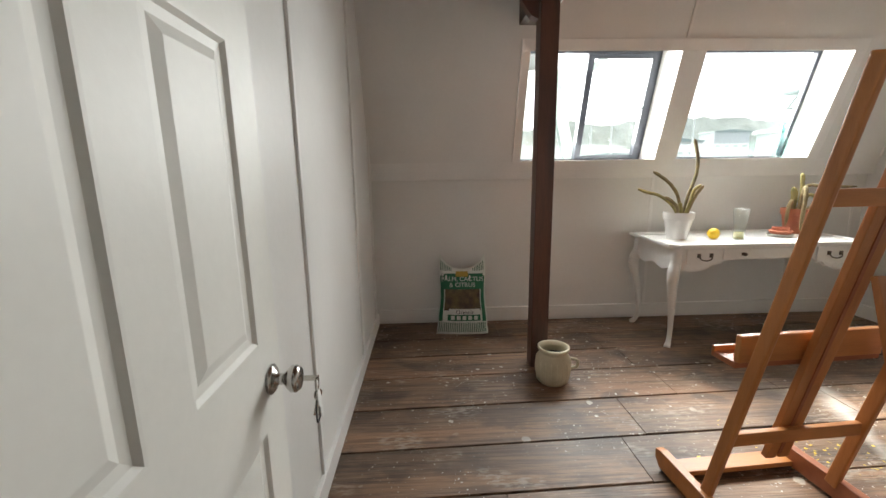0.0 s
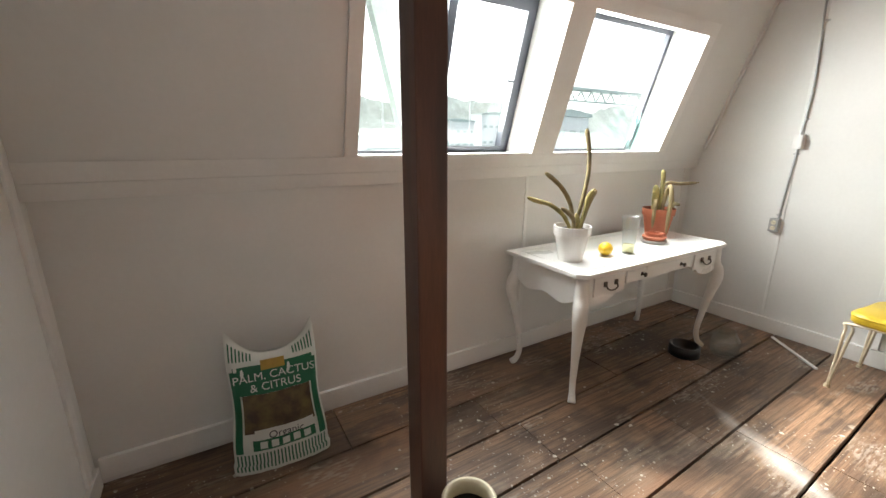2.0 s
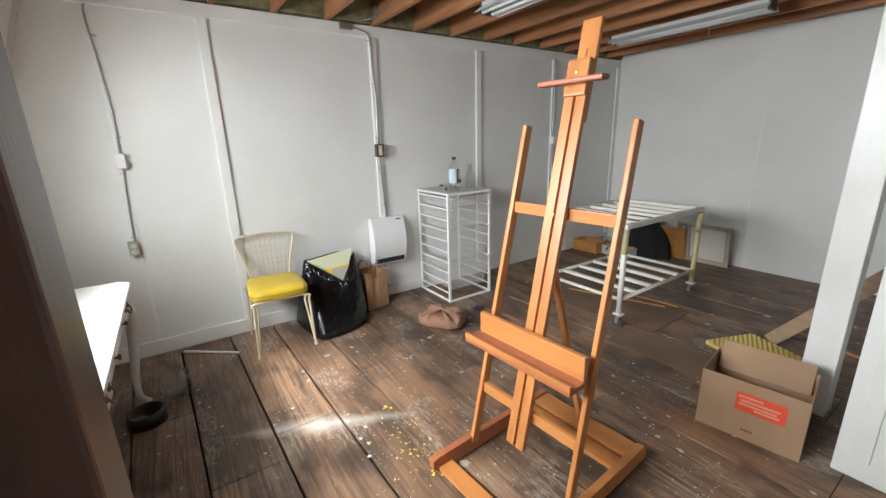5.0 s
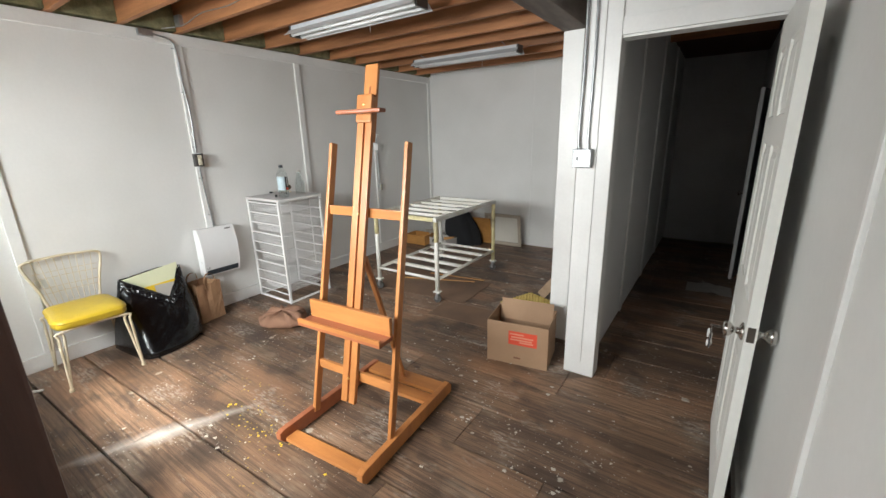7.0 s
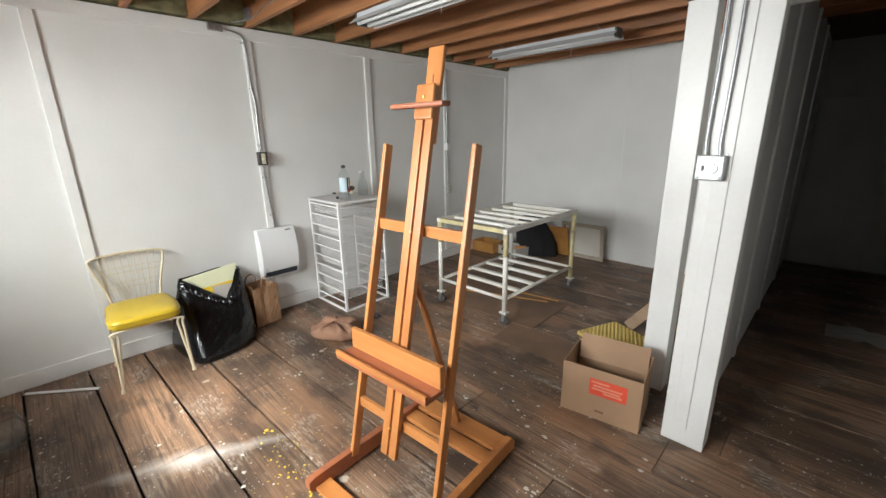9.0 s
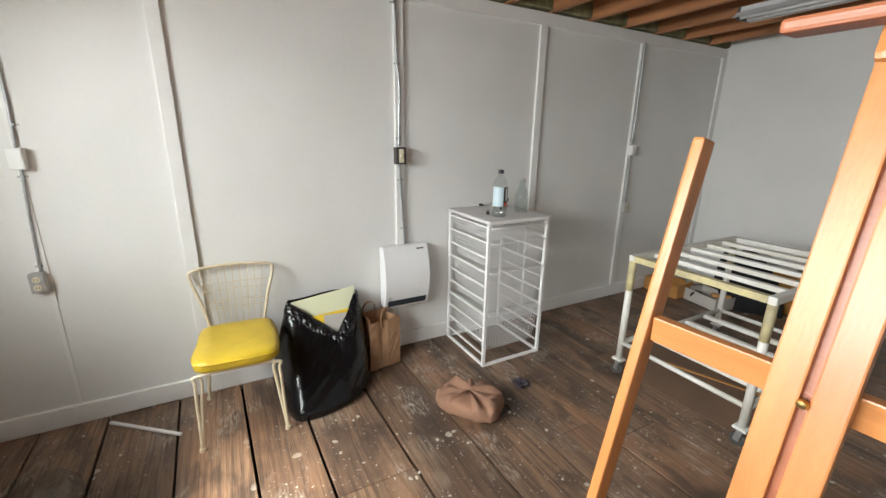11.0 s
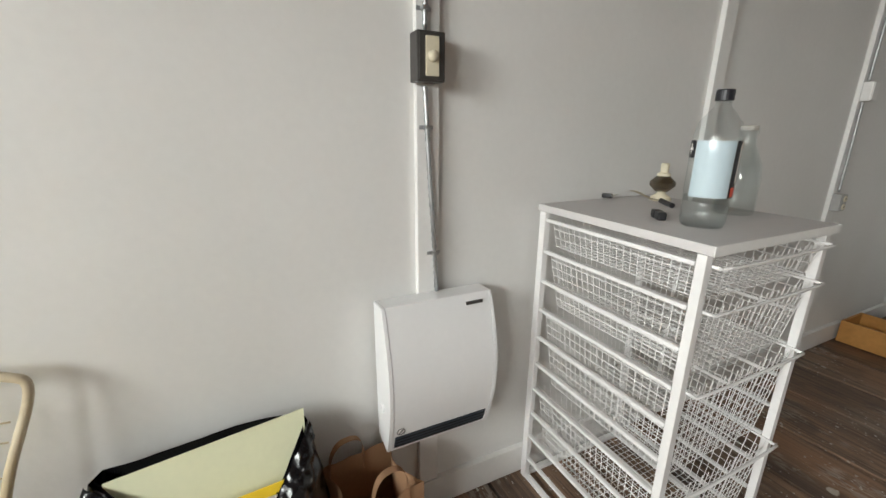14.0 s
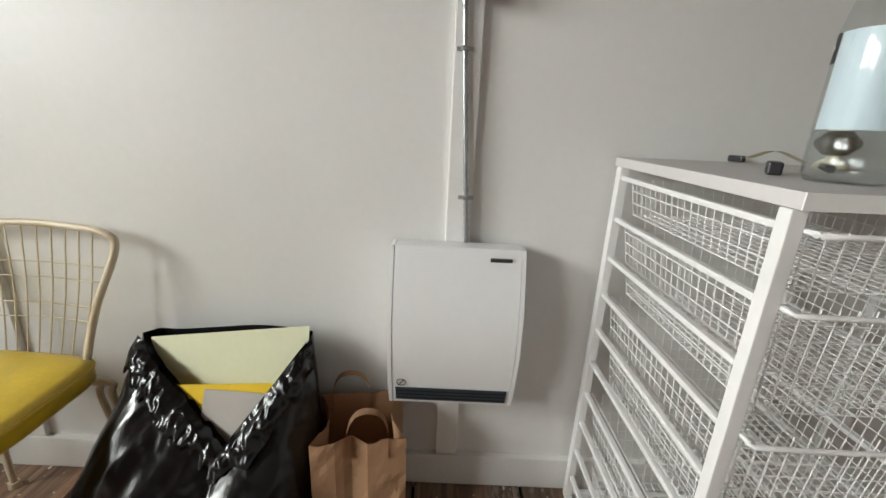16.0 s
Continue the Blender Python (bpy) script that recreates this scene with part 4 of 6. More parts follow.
# ---- chair ----
def chair():
    t = thing("dining_chair", "cream metal chair with yellow vinyl seat and wire back", "chair", pose(3.452, 1.722, 0, 0, 0, -93))
    # local: front is -y, width along x
    w, d = 0.205, 0.235
    bm = bmesh.new()
    sq = []
    for k in range(40):
        a = 2 * math.pi * k / 40
        c, s = math.cos(a), math.sin(a)
        ex = 0.35
        sq.append((w * 1.02 * math.copysign(abs(c) ** ex, c) * (1 - 0.06 * (s > 0)), d * 1.02 * math.copysign(abs(s) ** ex, s)))
    rings = []
    for sc_, z in ((0.96, 0.435), (1.0, 0.445), (1.0, 0.478), (0.985, 0.49), (0.9, 0.499), (0.6, 0.505), (0.2, 0.507)):
        rings.append([bm.verts.new((a * sc_, b * sc_, z)) for a, b in sq])
    for p, q in zip(rings, rings[1:]):
        for k in range(40):
            bm.faces.new((p[k], p[(k + 1) % 40], q[(k + 1) % 40], q[k]))
    bm.faces.new(rings[0][::-1])
    bm.faces.new(rings[-1])
    seat = part("seat", bm, YELLOW, t, "yellow vinyl seat cushion", True)
    part("piping", tube([(a * 1.004, b * 1.004, 0.482) for a, b in sq + sq[:1]], 0.0035, 6), YELLOW, seat, smooth=True)
    for sy in (-1, 1):
        bm = bmesh.new()
        for o in (0.0, 0.022):
            pts = []
            for sx, z in ((-1, 0.0), (-1, 0.38)):
                pts.append((sx * (w - 0.008 - o * 1.4 * (z / 0.4) + (0.012 if z == 0 else 0)), sy * (d - 0.012) + sy * (0.012 if z == 0 else -o * 0.3), z))
            pts += [(-w + 0.03 + o, sy * (d - 0.014 - o * 0.3), 0.425), (w - 0.03 - o, sy * (d - 0.014 - o * 0.3), 0.425)]
            pts += [(-p[0], p[1], p[2]) for p in reversed(pts[:2])]
            tube(smooth_path([pts[0], (pts[0][0] * 0.5 + pts[1][0] * 0.5, pts[0][1] * 0.5 + pts[1][1] * 0.5, 0.19)] + pts[1:5] + [(pts[5][0] * 0.5 + pts[4][0] * 0.5, pts[5][1] * 0.5 + pts[4][1] * 0.5, 0.19), pts[5]], 5), 0.0085, 8, bm=bm)
        part("leg_hoop", bm, CHROMEW, t, smooth=True)
        for sx in (-1, 1):
            part("foot_cap", lathe([(0, 0), (0.016, 0), (0.014, 0.02), (0, 0.022)], 12, at=(sx * (w + 0.004), sy * d, 0)), CHROMEW, t)
    hoop = smooth_path([(-w * 0.68, d * 0.90, 0.44), (-w * 0.86, d * 1.05, 0.62), (-w * 1.09, d * 1.24, 0.78), (-w * 0.97, d * 1.25, 0.822), (-w * 0.5, d * 1.29, 0.832), (0, d * 1.31, 0.835), (w * 0.5, d * 1.29, 0.832), (w * 0.97, d * 1.25, 0.822), (w * 1.09, d * 1.24, 0.78), (w * 0.86, d * 1.05, 0.62), (w * 0.68, d * 0.90, 0.44)], 6)
    back = part("backrest", tube(hoop, 0.0095, 8), CHROMEW, t, smooth=True)
    for k in range(9):
        s = -1 + 2 * (k + 0.5) / 9
        bm = tube(smooth_path([(s * w * 0.66, d * 0.95, 0.45), (s * w * 0.8, d * 1.17, 0.65), (s * w * 0.93, d * (1.31 - 0.08 * s * s), 0.828)], 4), 0.0022, 5)
        part("back_wire", bm, CHROMEW, back, smooth=True)
    for z, f, yy in ((0.58, 0.80, 1.10), (0.62, 0.84, 1.13), (0.69, 0.88, 1.19), (0.73, 0.92, 1.22)):
        part("cross_wire", tube(smooth_path([(-w * f, d * (yy - 0.02), z), (0, d * (yy + 0.05), z), (w * f, d * (yy - 0.02), z)], 5), 0.002, 5), CHROMEW, back, smooth=True)
    return t


chair()


# ---- bin liner, paper bag, cloth ----
def bin_liner():
    t = thing("bin_liner", "black plastic rubbish bag holding cards, open at the top", "bag")
    TIP = 0.62

    def foot(u):
        """Outline on the floor: the front for u under 0.6, then the back."""
        if u <= 0.6:
            f = u / 0.6
            ease = min(1.0, max(0.0, (f - 0.3) / 0.7))
            front = 3.185 + 0.20 * ease * ease
            return Vector((3.67 - (3.67 - front) * (1 - abs(2 * f - 1) ** 9), 1.56 - 0.62 * f, 0.004))
        return Vector((3.69, 0.94 + 0.62 * (u - 0.6) / 0.4, 0.004))

    def rim(u):
        if u <= 0.6:
            f = u / 0.6
            k = f / TIP if f < TIP else (1 - f) / (1 - TIP)
            z = 0.558 - 0.205 * k if f < TIP else 0.565 - 0.212 * k
            return Vector((3.705 - 0.165 * k ** 0.8, 1.415 - 0.44 * f, z))
        g = (u - 0.6) / 0.4
        return Vector((3.738, 0.975 + 0.44 * g, 0.562 + 0.012 * math.sin(g * 5.0)))

    def ridge(p, k):
        return 1 - 2 * abs(noise.noise((p.x * k, p.y * k * 1.3, p.z * k)))

    def surf(u, v, off=0.0, rough=1.0):
        u = u % 1.0
        p = foot(u).lerp(rim(u), v)
        f = u / 0.6
        out = Vector((-1, 0, 0)) if u <= 0.6 else Vector((0.3, 0, 0))
        if u <= 0.6:
            out = Vector((-1, 1.1 * (0.5 - f) * abs(2 * f - 1) ** 2, 0.25))
        tuck = -0.03 * max(0.0, 0.08 - v) / 0.08
        bulge = 0.038 * math.sin(math.pi * min(1.0, v * 1.05)) + tuck
        big = 0.009 * noise.noise((p.x * 5, p.y * 6 + p.z * 3, p.z * 5))
        fold = 0.0045 * ridge(p + Vector((0, p.z * 0.8, 0)), 9) * (0.4 + v)
        fine = 0.003 * rough * ridge(p, 27) * (0.2 + v ** 3)
        q = p + out * (bulge + big + fold + fine + off)
        return (min(q.x, 3.765), q.y, max(0.003, q.z))

    part("bag_film", sheet(lambda u, v: surf(u, v), 220, 70), BINBAG, t, smooth=True)
    part("inner_film", sheet(lambda u, v: surf(u, 1.0 - 0.3 * v, -0.010, 0.5), 150, 12), BINBAG, t, smooth=True)

    def cuff(u, v):
        w = 0.6 * u
        f = u
        deep = 0.13 + 0.05 * noise.noise((f * 9, 3.0, 1.0)) + (0.14 * max(0.0, 1 - abs(f - 0.80) / 0.2)) + 0.05 * noise.noise((f * 30, 1.0, 4.0))
        x, y, z = surf(w, 1.0 - deep * v, 0.005 + 0.008 * math.sin(math.pi * v), 2.0)
        c = 0.006 * (1 - 2 * abs(noise.noise((y * 24, z * 30, 2.0)))) + 0.004 * noise.noise((y * 80, z * 90, 6.0))
        return (x - c * math.sin(math.pi * (0.1 + 0.8 * v)), y, z + 0.004 * math.sin(math.pi * v))

    part("rolled_rim", sheet(cuff, 170, 22), BINBAG, t, "creased shiny turned-over rim", True)
    return t


bin_liner()


def card(name, label, corners, thick, m):
    """A flat board: bottom-left, bottom-right, top-right, top-left."""
    t = thing(name, label, "board")
    c = [Vector(p) for p in corners]
    b = bmesh.new()
    nrm = (c[1] - c[0]).cross(c[3] - c[0]).normalized() * thick
    lo = [b.verts.new(p) for p in c]
    hi = [b.verts.new(p + nrm) for p in c]
    b.faces.new(lo)
    b.faces.new(hi[::-1])
    for i in range(4):
        b.faces.new((lo[i], hi[i], hi[(i + 1) % 4], lo[(i + 1) % 4]))
    part("sheet_board", b, m, t)
    return t


card("foam_board", "pale yellow board standing in the rubbish bag", [(3.50, 1.385, 0.03), (3.52, 1.00, 0.03), (3.715, 0.978, 0.592), (3.698, 1.40, 0.548)], 0.006, PALEY)
card("yellow_card", "bright yellow card sticking out of the bag", [(3.46, 1.30, 0.04), (3.48, 1.02, 0.04), (3.625, 0.995, 0.475), (3.612, 1.315, 0.462)], 0.004, BRIGHTY)
card("grey_card", "grey card with white edge in the bag", [(3.43, 1.23, 0.04), (3.45, 1.04, 0.03), (3.606, 1.03, 0.452), (3.602, 1.215, 0.462)], 0.004, GREYC)


def paper_bag():
    t = thing("paper_bag", "open brown paper carrier bag with handles", "bag", pose(3.645, 0.83, 0, 0, 0, 9))
    hx, hy, H = 0.098, 0.118, 0.365

    def wall(u, v, k=0.0):
        s = (u * 4) % 4
        i = int(s) % 4
        f = s - int(s)
        cs = [(-1, -1), (1, -1), (1, 1), (-1, 1)]
        a, b = cs[i], cs[(i + 1) % 4]
        x, y = (a[0] + (b[0] - a[0]) * f), (a[1] + (b[1] - a[1]) * f)
        pinch = 0.30 * v * math.sin(math.pi * f) if i in (0, 2) else -0.02
        cr = 0.010 * noise.noise((x * 3, y * 3, v * 6)) * v
        dent = 0.0
        if i == 3:
            dent = 0.020 * max(0.0, 1 - abs(y - 0.15) / 0.28) * (0.35 + 0.65 * v) + 0.006 * noise.noise((y * 6, v * 7, 3.0))
        return (x * (hx - k) + dent, y * (hy - k) * (1 - pinch), 0.002 + H * v + 0.016 * v * noise.noise((x * 2, y * 2, 1)) + cr)

    bm = sheet(lambda u, v: wall(u, v), 48, 14)
    sheet(lambda u, v: wall(u, 1 - v, 0.002), 48, 6, bm=bm)
    sheet(lambda u, v: ((2 * u - 1) * hx * 0.98, (2 * v - 1) * hy * 0.98, 0.004), 2, 2, bm=bm)
    part("paper_wall", bm, KRAFT, t)
    for x, lean, yc in ((-hx, 0.01, -0.02), (hx, -0.02, 0.03)):
        mid = smooth_path([(x * 0.97, yc - 0.052, H - 0.05), (x * 0.97 + lean * 0.5, yc - 0.050, H + 0.035), (x + lean, yc - 0.026, H + 0.078), (x + lean, yc + 0.022, H + 0.080), (x * 0.97 + lean * 0.5, yc + 0.048, H + 0.035), (x * 0.97, yc + 0.052, H - 0.05)], 6)

        def ribbon(u, v):
            k = u * (len(mid) - 1)
            i = min(int(k), len(mid) - 2)
            p = mid[i].lerp(mid[i + 1], k - i)
            return (p.x + (v - 0.5) * 0.018, p.y, p.z + (v - 0.5) * 0.004)

        part("paper_handle", sheet(ribbon, 36, 1, 0.0015), KRAFT, t)


paper_bag()
ct = thing("canvas_tote", "crumpled brown canvas cloth bag lying on the floor", "bag", pose(2.88, 0.53, 0, 0, 0, 35))


def tote(u, v):
    a, b = 2 * math.pi * u, math.pi * (v - 0.5)
    ca, sa = math.copysign(abs(math.cos(a)) ** 0.6, math.cos(a)), math.copysign(abs(math.sin(a)) ** 0.6, math.sin(a))
    c = math.cos(b) ** 0.5
    fold = 0.016 * math.sin(ca * 12 + sa * 2) * (0.3 + max(0, math.sin(b)))
    x, y = 0.20 * ca * c, 0.13 * sa * c
    z = 0.065 + 0.065 * math.copysign(abs(math.sin(b)) ** 0.7, math.sin(b))
    w = 0.012 * noise.noise((x * 22, y * 22, z * 22))
    return (x + w, y + fold * sa, max(0.0, z + (w + fold) * (z > 0.03)))


part("cloth_body", sheet(tote, 60, 26), CLOTH, ct, smooth=True)
bm = tube(smooth_path([(-0.10, 0.05, 0.11), (-0.15, 0.02, 0.15), (-0.17, -0.04, 0.12), (-0.16, -0.09, 0.05)], 6), 0.011, 6)
part("cloth_strap", bm, CLOTH, ct, smooth=True)


# ---- wall heater ----
def heater():
    t = thing("wall_heater", "white curved electric fan heater mounted on the wall", "heater", pose(E_X - 0.021, 0.589, 0.377))
    w, H = 0.172, 0.457

    def bow(z):
        return -0.05 - 0.075 * math.sin(math.pi * (0.12 + 0.80 * z / H)) ** 0.9

    pts = [(0.0, 0.01), (0.0, H - 0.005)] + [(bow(z), z) for z in np.linspace(H, 0.0, 26)]
    part("casing", prism(pts, 2 * w - 0.024, "xz", -w + 0.012), HEATER, t)
    for s in (-1, 1):
        cap = [(0.0, 0.01), (0.0, H - 0.005)] + [(bow(z) - 0.0015, z) for z in np.linspace(H, 0.0, 26)]
        part("side_cap", prism(cap, 0.0105, "xz", s * (w - 0.0055) - 0.00525, 0.003), HEATER, t)
    zs = np.linspace(0.012, 0.062, 6)
    bm = bmesh.new()
    for z0, z1 in zip(zs, zs[1:]):
        b = [(bow(z0) - 0.002, z0), (bow(z1) - 0.002, z1), (bow(z1) + 0.01, z1), (bow(z0) + 0.01, z0)]
        prism(b, 2 * w - 0.04, "xz", -w + 0.02, bm=bm)
    g = part("air_grille", bm, GRILLE, t, "dark blue-black outlet grille")
    for k in range(3):
        z = 0.020 + k * 0.014
        part("grille_slat", box(bow(z) - 0.004, bow(z), -w + 0.022, w - 0.022, z, z + 0.003), BLACKP, g)
    z = H - 0.030
    part("name_plate", box(bow(z) - 0.0022, bow(z) + 0.003, -w + 0.035, -w + 0.09, z, z + 0.009), DARKBOX, t, "small dark maker's plate")
    z = 0.082
    bm = tube([(bow(z + 0.012 * math.sin(a)) - 0.002, w - 0.036 + 0.012 * math.cos(a), z + 0.012 * math.sin(a)) for a in np.linspace(0, 6.2832, 22)], 0.001, 5)
    tube([(bow(z) - 0.002, w - 0.044, z + 0.008), (bow(z) - 0.002, w - 0.028, z - 0.008)], 0.001, 5, bm=bm)
    part("warning_mark", bm, DARKBOX, t, "round do-not-cover mark")
    part("control_dial", lathe([(0, 0), (0.014, 0), (0.013, 0.006), (0, 0.006)], 18), HEATER, t).matrix_local = pose(-0.06, w - 0.0005, 0.14, -90, 0, 0)


heater()


# ---- conduits, switches, outlets ----
def conduit(name, label, pts, r=0.006):
    t = thing(name, label, "conduit")
    path = smooth_path(pts, 8)
    part("conduit_tube", tube(path, r, 8), GALV, t, smooth=True)
    bm = bmesh.new()
    for a, b in zip(path, path[1:]):
        m = max(1, int((b - a).length / 0.014))
        for k in range(m):
            p = a.lerp(b, k / m)
            q = a.lerp(b, (k + 0.45) / m)
            tube([p, q], r + 0.0012, 7, bm=bm, cap=False)
    tagged(part("armour", bm, GALV, t, smooth=True), kind="stuff")
    return t


def clip(parent_at):
    t = thing("conduit_clip", "small galvanised clip holding the conduit", "clip", pose(*parent_at), group="conduit clips")
    bm = box(-0.018, 0.0, -0.009, 0.009, -0.005, 0.005, 0.002)
    box(-0.003, 0.0, -0.02, 0.02, -0.005, 0.005, 0.001, bm=bm)
    part("strap", bm, GALV, t)


def wall_box(at, w, h, d, face_w, m, kind, label):
    t = thing("electrical_" + kind, label, kind, pose(*at))
    part("metal_box", box(-d, 0, -w / 2, w / 2, -h / 2, h / 2, 0.004), m, t)
    plate = part("cover_plate", box(-d - 0.004, -d - 0.0005, -w / 2 + 0.004, w / 2 - 0.004, -h / 2 + 0.004, h / 2 - 0.004, 0.002), m, t)
    if kind == "outlet":
        for s in (-1, 1):
            bm = lathe([(0, 0), (0.017, 0), (0.016, 0.004), (0, 0.004)], 16)
            bmesh.ops.transform(bm, matrix=pose(-d - 0.004, 0, s * 0.021, 0, -90, 0), verts=bm.verts[:])
            soc = part("socket", bm, OUTGREY if m is GALV else IVORY, t)
            for yy in (-0.006, 0.006):
                part("slot", box(-d - 0.0092, -d - 0.0075, yy - 0.001, yy + 0.001, s * 0.021 - 0.004, s * 0.021 + 0.006), BLACKP, soc)
    if kind == "switch":
        pl = part("switch_plate", box(-d - 0.008, -d - 0.004, -0.018, 0.018, -0.045, 0.045, 0.002), IVORY, t, "ivory switch plate")
        bm = lathe([(0, 0), (0.014, 0), (0.012, 0.012), (0, 0.014)], 18)
        bmesh.ops.transform(bm, matrix=pose(-d - 0.008, 0, 0.0, 0, -90, 0), verts=bm.verts[:])
        part("dimmer_knob", bm, IVORY, pl, smooth=True)
    return t


CX = E_X - 0.03
conduit("metal_conduit", "armoured metal cable running down the wall to the switch", [(E_X - 0.012, 0.80, 2.50), (CX, 0.65, 2.46), (CX, 0.617, 2.37), (CX, 0.612, 2.1), (CX, 0.595, 1.9), (CX, 0.60, 1.7), (CX, 0.603, 1.53)])
conduit("metal_conduit", "armoured metal cable from the switch to the heater", [(CX, 0.603, 1.40), (CX, 0.592, 1.2), (CX, 0.578, 1.0), (CX, 0.568, 0.832)])
for z, yy in ((1.58, 0.603), (1.30, 0.597), (0.95, 0.575), (2.05, 0.608), (2.40, 0.63)):
    clip((E_X - 0.02, yy, z))
wall_box((E_X - 0.02, 0.603, 1.465), 0.075, 0.115, 0.05, 0, DARKBOX, "switch", "dark metal box with ivory dimmer switch")
conduit("metal_conduit", "metal cable running along the top of the wall", [(E_X - 0.012, 0.80, 2.505), (E_X - 0.012, 1.3, 2.50), (E_X - 0.012, 1.9, 2.51), (E_X - 0.012, 2.45, 2.50)])
wall_box((E_X - 0.0, 0.83, 2.49), 0.11, 0.055, 0.045, 0, GALV, "junction", "galvanised junction box at the wall's top")
conduit("metal_conduit", "metal cable running down the wall to the outlet", [(E_X - 0.012, 2.47, 2.50), (E_X - 0.012, 2.545, 2.40), (E_X - 0.012, 2.53, 2.1), (E_X - 0.012, 2.52, 1.8), (E_X - 0.012, 2.532, 1.51)])
conduit("metal_conduit", "metal cable between two outlet boxes", [(E_X - 0.012, 2.532, 1.42), (E_X - 0.012, 2.545, 1.2), (E_X - 0.012, 2.56, 0.89)])
wall_box((E_X, 2.532, 1.465), 0.06, 0.10, 0.045, 0, TRIM, "junction", "small white covered box on the wall")
wall_box((E_X, 2.572, 0.853), 0.062, 0.10, 0.045, 0, OUTGREY, "outlet", "grey double outlet on the wall")
for yy, z in ((2.528, 2.25), (2.522, 1.62), (2.536, 1.38), (2.558, 0.93)):
    clip((E_X, yy, z))
structure("trim", box(E_X - 0.006, E_X + 0.001, 2.53, 2.548, 0.115, TOP - 0.1), TRIM, "narrow panel joint strip", "trim")
conduit("metal_conduit", "thin metal cable on the far part of the wall", [(CX, -1.79, 2.44), (CX, -1.795, 2.0), (CX, -1.79, 1.55)], 0.006)
conduit("metal_conduit", "thin metal cable between boxes on the wall", [(CX, -1.79, 1.45), (CX, -1.80, 1.2), (CX, -1.80, 1.0)], 0.006)
wall_box((E_X - 0.02, -1.80, 1.50), 0.06, 0.09, 0.04, 0, TRIM, "junction", "small white covered box on the wall")
wall_box((E_X - 0.02, -1.80, 0.945), 0.06, 0.09, 0.04, 0, OUTGREY, "outlet", "grey double outlet on the wall")
# box and two conduits on the post board
jb = thing("junction_box", "square galvanised junction box with a round cover", "junction box", pose(0.458, D_Y1 + 0.025, 1.475))
part("metal_box", box(-0.055, 0.055, 0, 0.045, -0.055, 0.055, 0.006), GALV, jb)
bm = lathe([(0, 0), (0.022, 0), (0.020, 0.006), (0, 0.007)], 18)
bmesh.ops.transform(bm, matrix=pose(-0.012, 0.045, -0.004, -90, 0, 0), verts=bm.verts[:])
part("round_cover", bm, GALV, jb)
for sx in (-1, 1):
    for sz in (-1, 1):
        part("screw", lathe([(0, 0), (0.006, 0), (0.004, 0.003), (0, 0.003)], 10), GALV, jb).matrix_local = pose(sx * 0.042, 0.045, sz * 0.042, -90, 0, 0)
part("toggle", box(0.022, 0.032, 0.045, 0.052, -0.012, 0.012, 0.002), DARKBOX, jb)
for x in (0.43, 0.485):
    xs = [(x, D_Y1 + 0.04, 1.53), (x + 0.006, D_Y1 + 0.036, 1.62), (x, D_Y1 + 0.034, 2.0), (x + 0.004, D_Y1 + 0.034, 2.5)]
    conduit("metal_conduit", "armoured cable running up the white post board", xs, 0.0075)

